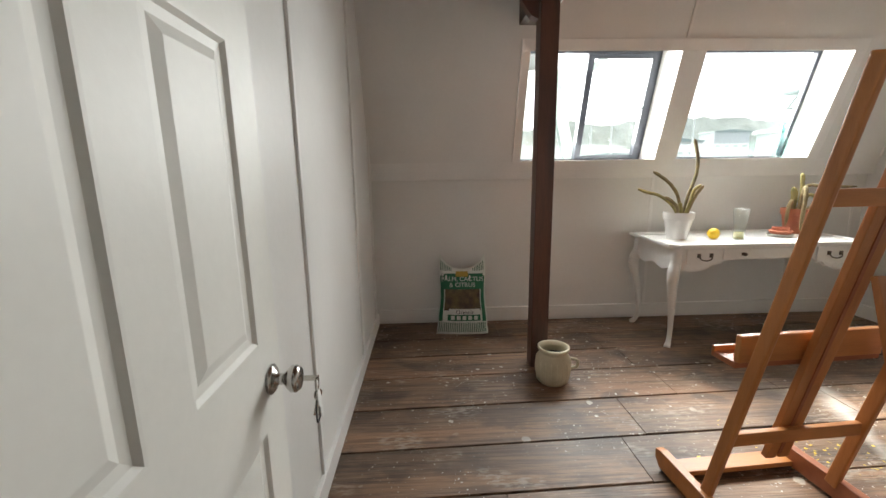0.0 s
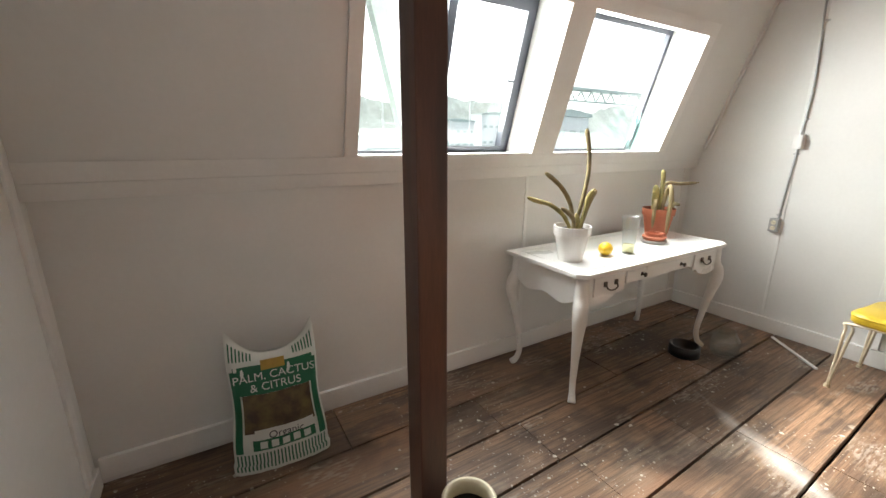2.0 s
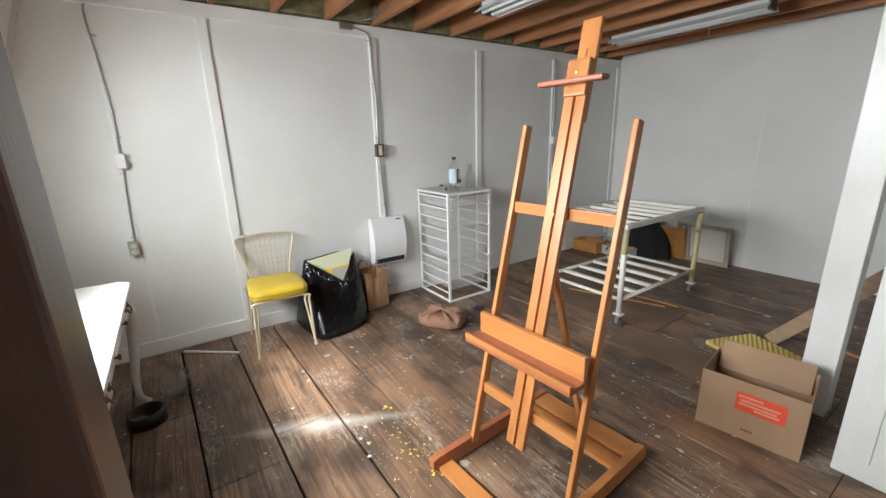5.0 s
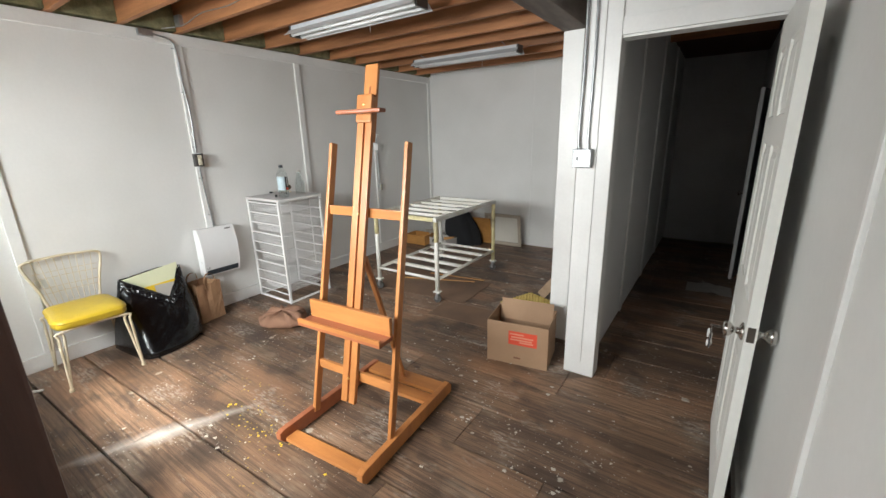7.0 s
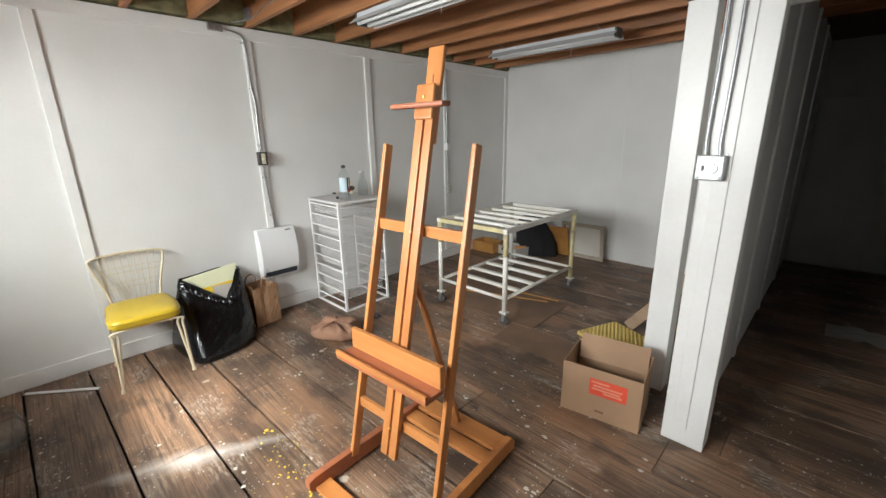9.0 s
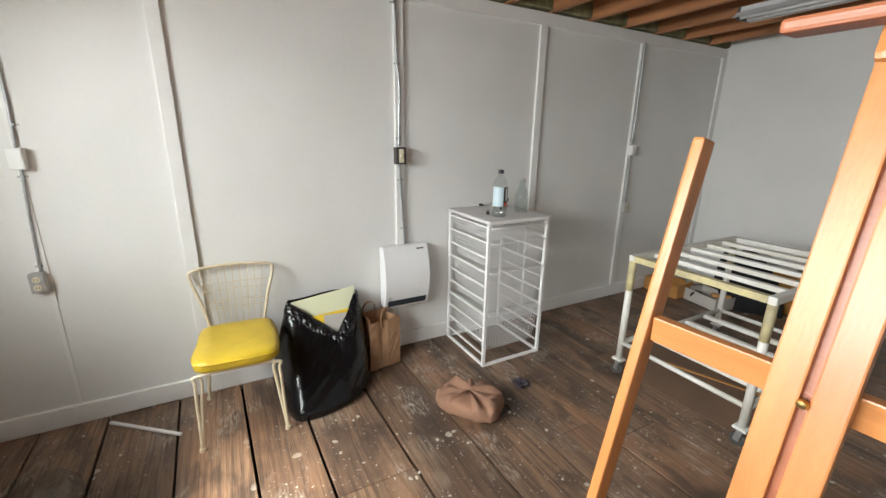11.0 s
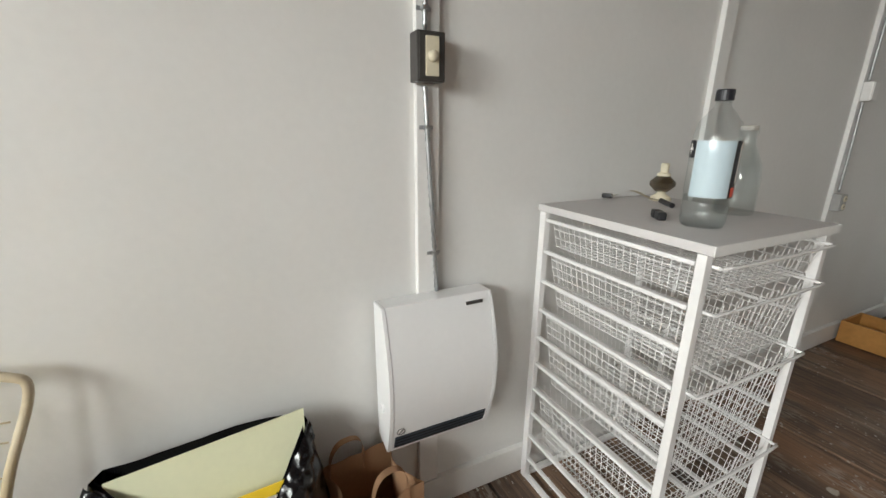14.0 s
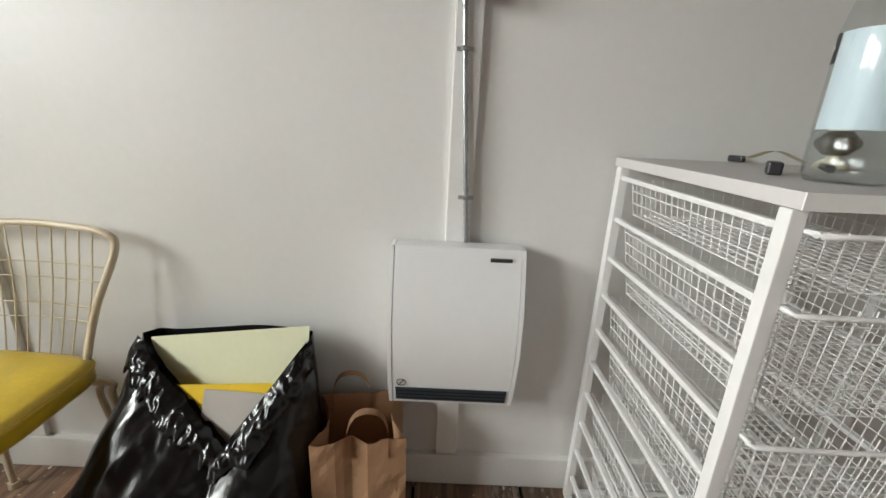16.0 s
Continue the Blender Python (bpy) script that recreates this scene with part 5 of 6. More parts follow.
# ---- wire basket unit ----
def basket_unit():
    X0, X1, Y0, Y1, H = 3.228, 3.785, -0.305, 0.192, 1.07
    t = thing("basket_drawer_unit", "white wire basket drawer unit with a laminate top", "drawer unit")
    part("top_board", box(X0 - 0.012, X1 - 0.01, Y0 - 0.012, Y1 + 0.012, H - 0.022, H, 0.002), LAMIN, t, "grey-white laminate top board")
    part("top_edge", box(X0 - 0.0145, X0 - 0.012, Y0 - 0.012, Y1 + 0.012, H - 0.022, H), TRIM, t)
    for y in (Y0, Y1):
        side = part("side_ladder", box(X0, X0 + 0.022, y - 0.011, y + 0.011, 0.0, H - 0.023, 0.002), WHITEM, t)
        part("upright", box(X1 - 0.026 - 0.02, X1 - 0.02, y - 0.011, y + 0.011, 0.0, H - 0.023, 0.002), WHITEM, side)
        part("foot_rail", box(X0 + 0.026, X1 - 0.046, y - 0.008, y + 0.008, 0.0, 0.02, 0.002), WHITEM, side)
        for k in range(10):
            z = 0.085 + k * 0.1035
            part("rung", box(X0 + 0.026, X1 - 0.046, y - 0.007, y + 0.007, z, z + 0.011, 0.003), WHITEM, side)
    part("front_foot", box(X0, X0 + 0.02, Y0 + 0.012, Y1 - 0.012, 0.0, 0.018, 0.002), WHITEM, t)
    part("rear_foot", box(X1 - 0.04, X1 - 0.02, Y0 + 0.012, Y1 - 0.012, 0.0, 0.018, 0.002), WHITEM, t)
    for top, depth in ((1.02, 0.085), (0.915, 0.185), (0.71, 0.285), (0.40, 0.285)):
        b = bmesh.new()
        xa, xb, ya, yb = X0 + 0.004, X1 - 0.05, Y0 + 0.02, Y1 - 0.02
        i = min(0.03, depth * 0.14)
        wr = 0.0013
        n1, n2 = 18, 22
        for k in range(n1 + 1):
            f = k / n1
            y0_, yb_ = ya + (yb - ya) * f, ya + i + (yb - ya - 2 * i) * f
            tube([(xa, y0_, top), (xa + i, yb_, top - depth), (xb - i, yb_, top - depth), (xb, y0_, top)], wr, 4, bm=b, cap=False)
        for k in range(n2 + 1):
            f = k / n2
            x0_, xb_ = xa + (xb - xa) * f, xa + i + (xb - xa - 2 * i) * f
            tube([(x0_, ya, top), (xb_, ya + i, top - depth), (xb_, yb - i, top - depth), (x0_, yb, top)], wr, 4, bm=b, cap=False)
        m = max(2, int(depth / 0.026))
        for k in range(1, m + 1):
            o = i * k / m
            z = top - depth * k / m
            tube([(xa + o, ya + o, z), (xb - o, ya + o, z), (xb - o, yb - o, z), (xa + o, yb - o, z), (xa + o, ya + o, z)], wr, 4, bm=b, cap=False)
        rim = smooth_path([(xb, ya - 0.005, top), (xa + 0.03, ya - 0.005, top), (xa - 0.012, ya, top), (xa - 0.028, ya + 0.03, top), (xa - 0.028, yb - 0.03, top), (xa - 0.012, yb, top), (xa + 0.03, yb + 0.005, top), (xb, yb + 0.005, top)], 4)
        bk = part("wire_basket", tube(rim, 0.0042, 7), WHITEM, t, "white wire mesh basket", True)
        tagged(part("basket_mesh", b, WHITEM, bk), kind="stuff")


basket_unit()
TOPZ = 1.07
wb = thing("water_bottle", "large clear plastic water bottle with a dark cap", "bottle", pose(3.355, 0.035, TOPZ, 0, 0, 142))
part("bottle_body", lathe([(0, 0.0), (0.042, 0.0), (0.05, 0.012), (0.051, 0.06), (0.049, 0.065), (0.051, 0.07), (0.051, 0.21), (0.044, 0.245), (0.022, 0.275), (0.016, 0.282), (0.016, 0.295), (0, 0.295)], 32), CLEAR, wb, smooth=True)
part("water", lathe([(0, 0.002), (0.046, 0.003), (0.0485, 0.014), (0.0485, 0.075), (0, 0.075)], 28), CLEAR, wb, smooth=True)
part("cap", lathe([(0.0, 0.293), (0.019, 0.293), (0.019, 0.315), (0.017, 0.317), (0, 0.317)], 24), LABELK, wb, "dark screw cap")


def wrap(a0, a1, z0, z1, r):
    return sheet(lambda u, v: (r * math.cos(a0 + (a1 - a0) * u), r * math.sin(a0 + (a1 - a0) * u), z0 + (z1 - z0) * v), 14, 1)


part("blue_label", wrap(-1.2, 0.55, 0.075, 0.205, 0.0505), LABELB, wb, "pale blue label")
part("black_label", wrap(0.55, 1.75, 0.075, 0.205, 0.0515), LABELK, wb, "black label")
part("black_label", wrap(-1.75, -1.2, 0.165, 0.205, 0.0515), LABELK, wb, "black label")
part("red_mark", wrap(0.65, 1.3, 0.078, 0.10, 0.0522), REDL, wb, "red mark")
bm = wrap(-1.52, -1.44, 0.175, 0.197, 0.0522)
bm = merge(bm, wrap(-1.62, -1.34, 0.183, 0.189, 0.0523))
part("white_cross", bm, TRIM, wb, "white cross mark")
part("lettering_bar", wrap(0.85, 1.1, 0.11, 0.198, 0.0522), TRIM, wb, "white lettering bar")
gb = thing("glass_bottle", "clear empty glass milk bottle on the drawer unit", "bottle", pose(3.42, -0.21, TOPZ))
part("bottle_body", lathe([(0, 0.001), (0.045, 0.001), (0.05, 0.01), (0.05, 0.10), (0.044, 0.14), (0.024, 0.19), (0.020, 0.215), (0.024, 0.22), (0.024, 0.235), (0.019, 0.235), (0.017, 0.215), (0.02, 0.19), (0.04, 0.14), (0.046, 0.1), (0.046, 0.014), (0, 0.008)], 28), CLEAR, gb, smooth=True)
part("stopper", lathe([(0, 0.23), (0.021, 0.23), (0.021, 0.242), (0, 0.244)], 20), GREYC, gb)
ol = thing("oil_lamp", "small cream oil lamp with a smoky glass bulb", "lamp", pose(3.67, -0.235, TOPZ))
part("base", lathe([(0, 0), (0.035, 0), (0.03, 0.012), (0.015, 0.022), (0.012, 0.03), (0, 0.03)], 20), IVORY, ol, smooth=True)
part("bulb", lathe([(0, 0.028), (0.02, 0.03), (0.04, 0.05), (0.04, 0.062), (0.02, 0.082), (0, 0.084)], 24), glass("smoky_glass", (0.45, 0.4, 0.33), 0.05, thin=True), ol, smooth=True)
part("burner", lathe([(0, 0.08), (0.022, 0.082), (0.02, 0.09), (0.012, 0.094), (0.014, 0.12), (0.010, 0.125), (0, 0.125)], 18), IVORY, ol)
br = thing("paint_scraper", "black-handled scraper with a cream cloth strip", "tool", pose(3.755, -0.10, TOPZ, 0, 0, -155))
part("grip", box(-0.035, 0.0, -0.009, 0.009, 0.001, 0.017, 0.004), BLACKP, br)
part("cloth_strip", sheet(lambda u, v: (0.0 + 0.15 * u, (v - 0.5) * 0.035 * (1.2 - 0.6 * u), 0.012 + 0.04 * math.sin(3.1 * u) ** 2 * (1 - u)), 14, 4, 0.004), IVORY, br, smooth=True)
mk = thing("black_clips", "two small black plastic clips on the drawer unit", "clip", pose(3.455, 0.06, TOPZ, 0, 0, -35))
part("clip_body", box(-0.03, 0.0, -0.011, 0.011, 0, 0.022, 0.004), BLACKP, mk)
part("clip_body", box(0.003, 0.03, -0.011, 0.011, 0, 0.022, 0.004), BLACKP, mk)
mk2 = thing("marker_pen", "short dark marker lying on the drawer unit", "pen", pose(3.585, -0.15, TOPZ, 0, 0, -35))
bm = tube([(-0.05, 0, 0.008), (0.05, 0, 0.008)], 0.008, 10)
part("barrel", bm, BLACKP, mk2)


# ---- easel ----
def easel():
    t = thing("studio_easel", "oiled beech H-frame studio easel with a tray", "easel", pose(1.305, 1.03, 0, 0, 0, 4))
    w = 0.29
    for s in (-1, 1):
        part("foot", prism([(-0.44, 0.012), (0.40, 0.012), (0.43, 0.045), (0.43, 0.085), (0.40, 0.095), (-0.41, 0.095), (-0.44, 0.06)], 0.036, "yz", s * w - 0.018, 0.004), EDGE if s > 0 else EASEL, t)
        for yy in (-0.40, 0.38):
            part("caster", lathe([(0, 0), (0.016, 0), (0.018, 0.012), (0, 0.0125)], 12, at=(s * w, yy, 0)), BLACKP, t)
    part("front_stretcher", box(-w + 0.019, w - 0.019, 0.32, 0.40, 0.02, 0.042, 0.003), EASELX, t)
    part("rear_stretcher", box(-w + 0.019, w - 0.019, -0.41, -0.30, 0.06, 0.085, 0.003), EASELX, t)
    part("rear_board", box(-w + 0.019, w - 0.019, -0.285, -0.20, 0.045, 0.07, 0.003), EASELX, t)

    def lean(z, off=0.0):
        return 0.17 - 0.21 * (z - 0.05) + off

    for s in (-1, 1):
        m_ = EASEL if s < 0 else EDGE
        p, q = (s * (w - 0.012), lean(0.06), 0.06), (s * (w - 0.035), lean(1.60), 1.60)
        part("side_rail", bar(p, q, 0.022, 0.045, 0.006, up=(0, 1, 0.2)), EASEL, t)
    for z in (0.36, 1.24):
        ww = w - 0.012 - 0.023 * (z - 0.06) / 1.54
        part("cross_rail", bar((-ww + 0.013, lean(z), z), (ww - 0.013, lean(z), z), 0.022, 0.05, 0.003, up=(0, 0, 1)), EASELX, t)
    for s in (-1, 1):
        part("mast_rail", bar((s * 0.027, lean(0.22, 0.035), 0.22), (s * 0.027, lean(1.83, 0.035), 1.83), 0.042, 0.024, 0.003, up=(0, 1, 0.2)), EASEL, t)
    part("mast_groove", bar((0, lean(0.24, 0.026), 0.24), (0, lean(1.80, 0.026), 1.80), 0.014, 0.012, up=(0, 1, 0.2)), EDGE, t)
    part("mast_extension", bar((0, lean(1.60, 0.008), 1.60), (0, lean(1.99, 0.008), 1.99), 0.085, 0.02, 0.006, up=(0, 1, 0.2)), EASEL, t)
    part("mast_slot", bar((0, lean(1.84, 0.019), 1.84), (0, lean(1.88, 0.019), 1.88), 0.008, 0.003, up=(0, 1, 0.2)), EDGE, t)
    part("mast_head", bar((0, lean(1.70, 0.05), 1.70), (0, lean(1.84, 0.05), 1.84), 0.10, 0.022, 0.01, up=(0, 1, 0.2)), EASEL, t)
    part("canvas_clamp", bar((-0.145, lean(1.755, 0.085), 1.755), (0.145, lean(1.755, 0.085), 1.755), 0.055, 0.02, 0.006, up=(0, 0, 1)), EDGE, t)
    zt = 0.655
    part("tray_board", bar((-0.28, lean(zt, 0.065), zt + 0.055), (0.28, lean(zt, 0.065), zt + 0.055), 0.024, 0.10, 0.004, up=(0, 0, 1)), EASELX, t)
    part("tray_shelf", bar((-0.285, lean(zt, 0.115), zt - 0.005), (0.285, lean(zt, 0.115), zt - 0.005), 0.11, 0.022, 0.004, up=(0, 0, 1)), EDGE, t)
    part("tray_lip", bar((-0.285, lean(zt, 0.163), zt + 0.012), (0.285, lean(zt, 0.163), zt + 0.012), 0.014, 0.026, 0.003, up=(0, 0, 1)), EASELX, t)
    part("back_strut", bar((0.0, lean(1.0, -0.02), 1.0), (0.0, -0.34, 0.09), 0.03, 0.022, 0.004, up=(0, 1, 0)), EASEL, t)
    for z, o in ((1.24, 0.05), (0.36, 0.05), (1.79, 0.062), (zt + 0.06, 0.08)):
        bm = lathe([(0, 0), (0.008, 0), (0.006, 0.005), (0, 0.006)], 12)
        bmesh.ops.transform(bm, matrix=pose(0.0, lean(z, o), z, -90, 0, 0), verts=bm.verts[:])
        part("brass_bolt", bm, mat("brass", (0.7, 0.5, 0.2), 0.3, metal=1.0) if "brass" not in bpy.data.materials else bpy.data.materials["brass"], t, "small brass bolt")


easel()


# ---- wheeled frame table ----
def cart():
    X0, X1, Y0, Y1, H = 1.95, 2.73, -1.80, -0.60, 0.875
    t = thing("wheeled_frame_table", "white chipped metal frame table on casters, without a top", "cart")
    for x in (X0, X1):
        part("top_rail", box(x - 0.02, x + 0.02, Y0 - 0.02, Y1 + 0.02, H - 0.04, H, 0.004), CARTW, t)
        part("lower_rail", tube([(x, Y0, 0.25), (x, Y1, 0.25)], 0.017, 10), CARTW, t, smooth=True)
        for y in (Y0, Y1):
            leg = part("leg", tube([(x, y, 0.13), (x, y, H - 0.04)], 0.022, 12), CARTY if (x, y) in ((X0, Y0),) else CARTW, t, smooth=True)
            part("upper_sleeve", tube([(x, y, H - 0.24), (x, y, H - 0.041)], 0.0232, 12), CARTY, leg, "yellowed upper end", True)
            part("caster_plate", box(x - 0.035, x + 0.035, y - 0.03, y + 0.03, 0.115, 0.13, 0.003), CARTW, leg)
            bm = bmesh.new()
            lathe([(0, -0.012), (0.036, -0.012), (0.04, -0.008), (0.04, 0.008), (0.036, 0.012), (0, 0.012)], 22, bm=bm)
            bmesh.ops.transform(bm, matrix=pose(x + 0.012, y - 0.012, 0.04, 90, 0, 25), verts=bm.verts[:])
            part("caster_wheel", bm, RUBBER, leg)
            bm = bar((x + 0.0, y + 0.007, 0.116), (x + 0.016, y + 0.007, 0.035), 0.03, 0.003, bm=None, up=(0, 1, 0))
            bar((x + 0.0, y - 0.031, 0.116), (x + 0.016, y - 0.031, 0.035), 0.03, 0.003, bm=bm, up=(0, 1, 0))
            part("caster_fork", bm, GALV, leg)
    for y in (Y0, Y1):
        part("end_rail", box(X0 + 0.021, X1 - 0.021, y - 0.02, y + 0.02, H - 0.04, H - 0.002, 0.003), CARTY if y == Y1 else CARTW, t, "yellow paint-stained rail" if y == Y1 else "")
        part("end_bar", tube([(X0, y, 0.25), (X1, y, 0.25)], 0.015, 10), CARTW, t, smooth=True)
    for k in range(5):
        y = Y1 - 0.2 - k * 0.2
        part("top_slat", box(X0 + 0.02, X1 - 0.02, y - 0.018, y + 0.018, H - 0.036, H - 0.008, 0.003), CARTW, t)
    for k in range(4):
        y = Y1 - 0.24 - k * 0.24
        part("lower_slat", box(X0 + 0.016, X1 - 0.016, y - 0.02, y + 0.02, 0.24, 0.268, 0.004), CARTW, t)


cart()


# ---- things by the south wall ----
def stretched_canvas(x0, x1, h, yb, label):
    t = thing("stretched_canvas", label, "canvas", pose((x0 + x1) / 2, yb, 0, -9, 0, 0), group="canvases against the wall")
    w = (x1 - x0) / 2
    part("canvas_face", box(-w + 0.02, w - 0.02, -0.012, -0.006, 0.02, h - 0.02), CANVAS, t)
    for a, b, c, d in ((-w, w, 0, 0.045), (-w, w, h - 0.045, h)):
        part("stretcher_bar", box(a, b, -0.008, 0.014, c, d, 0.002), STRETCH, t)
    for s in (-1, 1):
        part("stretcher_bar", box(s * (w - 0.0225) - 0.0225, s * (w - 0.0225) + 0.0225, -0.008, 0.014, 0.046, h - 0.046, 0.002), STRETCH, t)


stretched_canvas(2.08, 2.56, 0.49, -2.98, "pale canvas on a wooden stretcher, seen from behind")
stretched_canvas(2.22, 2.70, 0.47, -3.05, "pale canvas on a stretcher leaning behind another")
cra = thing("wooden_drawer", "orange varnished wooden drawer box on the floor", "box", pose(3.57, -2.42, 0, 0, 0, 0))
part("front_panel", box(-0.19, 0.19, 0.105, 0.12, 0.005, 0.15, 0.003), ORANGEW, cra)
for s in (-1, 1):
    part("side_panel", box(s * 0.183 - 0.007, s * 0.183 + 0.007, -0.14, 0.104, 0.005, 0.15, 0.003), ORANGEW, cra)
part("bottom", box(-0.175, 0.175, -0.14, 0.104, 0.0, 0.02), ORANGEW, cra)
part("rear_panel", box(-0.19, 0.19, -0.155, -0.141, 0.005, 0.15, 0.003), ORANGEW, cra)
lb = thing("shallow_box", "low pale cardboard box filled with odds and ends", "box", pose(3.19, -2.52, 0, 0, 0, -12))
for a, b, c, d in ((-0.19, 0.19, 0.125, 0.13), (-0.19, 0.19, -0.13, -0.125), (-0.19, -0.185, -0.124, 0.124), (0.185, 0.19, -0.124, 0.124)):
    part("box_side", box(a, b, c, d, 0, 0.12), GREYC, lb)
part("box_base", box(-0.184, 0.184, -0.124, 0.124, 0.001, 0.008), GREYC, lb)
tr = thing("tape_roll", "dark roll of tape lying in the box", "tape", pose(3.27, -2.46, 0.01, 70, 0, 20))
part("ring", lathe([(0.03, 0.0), (0.055, 0.0), (0.055, 0.04), (0.03, 0.04), (0.03, 0.0)], 24), BLACKP, tr).location = (0, 0.06, -0.02)
rg = thing("rag", "pale crumpled rag lying over the boxes", "cloth", pose(3.42, -2.58, 0.15))
part("rag_cloth", sheet(lambda u, v: ((u - 0.5) * 0.3, (v - 0.5) * 0.16, 0.03 + 0.04 * noise.noise((u * 5, v * 4, 7.0)) * 1.2), 18, 12, 0.006), CANVAS, rg, smooth=True)
wd = thing("wood_offcut", "small brown wooden offcut lying in the box", "wood", pose(3.08, -2.53, 0.09, 12, 0, 35))
part("block", box(-0.08, 0.08, -0.04, 0.04, 0, 0.04, 0.004), ORANGEW, wd)
kb = thing("black_cloth_bundle", "heap of black cloth slumped near the wall", "cloth", pose(2.98, -2.80, 0))


def heap(u, v):
    a, b = 2 * math.pi * u, math.pi / 2 * v
    r = 0.24 * math.cos(b) ** 0.6
    n_ = 1 + 0.22 * noise.noise((math.cos(a) * 1.6, math.sin(a) * 1.6, v * 2.5)) + 0.06 * noise.noise((math.cos(a) * 6, math.sin(a) * 6, v * 6))
    return (1.25 * r * n_ * math.cos(a) + 0.13 * v, 0.8 * r * n_ * math.sin(a), 0.52 * math.sin(b) * (1 + 0.12 * noise.noise((math.cos(a) * 2, math.sin(a) * 2, 5))))


part("cloth_bulk", sheet(heap, 48, 18), FABRICB, kb, smooth=True)
pw = thing("plywood_piece", "orange-brown plywood piece leaning on the wall", "board", pose(2.72, -2.94, 0, -14, 0, 4))
part("ply_sheet", box(-0.17, 0.17, -0.006, 0.006, 0, 0.42, 0.002), ORANGEW, pw)
for x, y, a, l in ((2.35, -1.15, 20, 0.9), (2.2, -1.35, 8, 0.7)):
    o = thing("wood_strip", "thin wooden strip lying on the floor", "wood", pose(x, y, 0.0, 0, 0, a), group="strips on the floor")
    part("strip", box(-l / 2, l / 2, -0.012, 0.012, 0.0, 0.012, 0.002), ORANGEW, o)
hb = thing("hardboard_sheet", "flat brown hardboard sheet lying on the floor", "board", pose(2.35, -1.02, 0.0005, 0, 0, 2))
part("sheet_board", box(-0.62, 0.62, -0.34, 0.34, 0, 0.004), HARDB, hb)
hb = thing("hardboard_sheet", "long flat brown hardboard strip lying on the floor", "board", pose(1.55, -0.52, 0.0005, 0, 0, 3))
part("sheet_board", box(-0.34, 0.34, -0.17, 0.17, 0, 0.004), HARDB, hb)


# ---- carton, foam, leaning plank ----
def carton():
    t = thing("cardboard_carton", "open brown cardboard box with a red label", "box", pose(0.835, -0.115, 0, 0, 0, 9))
    hx, hy, H, k = 0.222, 0.155, 0.325, 0.005
    north = part("carton_side", box(-hx, hx, hy - k, hy, 0, H, 0.0015), CARDB, t)
    part("carton_side", box(-hx, hx, -hy, -hy + k, 0, H + 0.01, 0.0015), CARDB, t)
    for s in (-1, 1):
        part("carton_end", box(s * hx - (k if s > 0 else 0), s * hx + (0 if s > 0 else k), -hy + k, hy - k, 0, H, 0.0015), CARDB, t)
    part("carton_base", box(-hx + k, hx - k, -hy + k, hy - k, 0.001, 0.008), CARDB, t)
    part("inner_flap", bar((-hx + 0.02, -hy + 0.02, H - 0.02), (hx - 0.02, -hy + 0.02, H - 0.02), 0.004, 0.16, up=(0, -0.3, 1)), CARDB, t)
    lab = part("red_label", box(-0.145, 0.06, hy + 0.0005, hy + 0.0015, 0.16, 0.265), REDL, t, "red printed label")
    for z, a, b in ((0.238, -0.05, 0.05), (0.215, -0.12, 0.04), (0.195, -0.11, 0.045), (0.178, -0.12, -0.02)):
        part("lettering_bar", box(a, b, hy + 0.0016, hy + 0.002, z, z + 0.012), REDP, lab)
    part("print_mark", box(-0.03, 0.02, hy + 0.0005, hy + 0.001, 0.05, 0.062), PRINT, t)


carton()
fo = thing("egg_crate_foam", "yellow egg-crate foam sheet lying on the floor", "foam", pose(1.11, -0.99, 0.0, 0, 0, -22))
bm = sheet(lambda u, v: ((u - 0.5) * 0.44, (v - 0.5) * 0.42, 0.028 + 0.014 * math.sin(u * 2 * math.pi * 11) * math.sin(v * 2 * math.pi * 10)), 66, 60)
sheet(lambda u, v: ((u - 0.5) * 0.44, (v - 0.5) * 0.42, 0.002), 1, 1, bm=bm)
for s in (-1, 1):
    sheet(lambda u, v: (s * 0.22, (u - 0.5) * 0.42, 0.002 + 0.026 * v), 40, 1, bm=bm)
    sheet(lambda u, v: ((u - 0.5) * 0.44, s * 0.21, 0.002 + 0.026 * v), 40, 1, bm=bm)
part("foam_sheet", bm, FOAM, fo, smooth=True)
lp = thing("leaning_plank", "pale wooden plank leaning against the hall wall", "plank")
part("plank_board", bar((1.13, -1.29, 0.008), (0.535, -1.02, 0.80), 0.09, 0.018, 0.003, up=(0, 1, 0.3)), SHINGLE, lp)
o = thing("wood_strip", "thin wooden strip lying on the floor", "wood", pose(0.85, -1.55, 0.0, 0, 0, -20), group="strips on the floor")
part("strip", box(-0.25, 0.25, -0.015, 0.015, 0.0, 0.012, 0.002), ORANGEW, o)
cw = thing("crumpled_wrapper", "small crumpled dark wrapper on the floor", "litter", pose(2.93, 0.10, 0))
part("wrapper", sheet(lambda u, v: ((u - 0.5) * 0.10, (v - 0.5) * 0.08, 0.012 + 0.05 * abs(noise.noise((u * 4, v * 4, 9.0)))), 12, 10, 0.002), mat("purple_grey_foil", (0.12, 0.10, 0.13), 0.3, vary=0.3), cw)


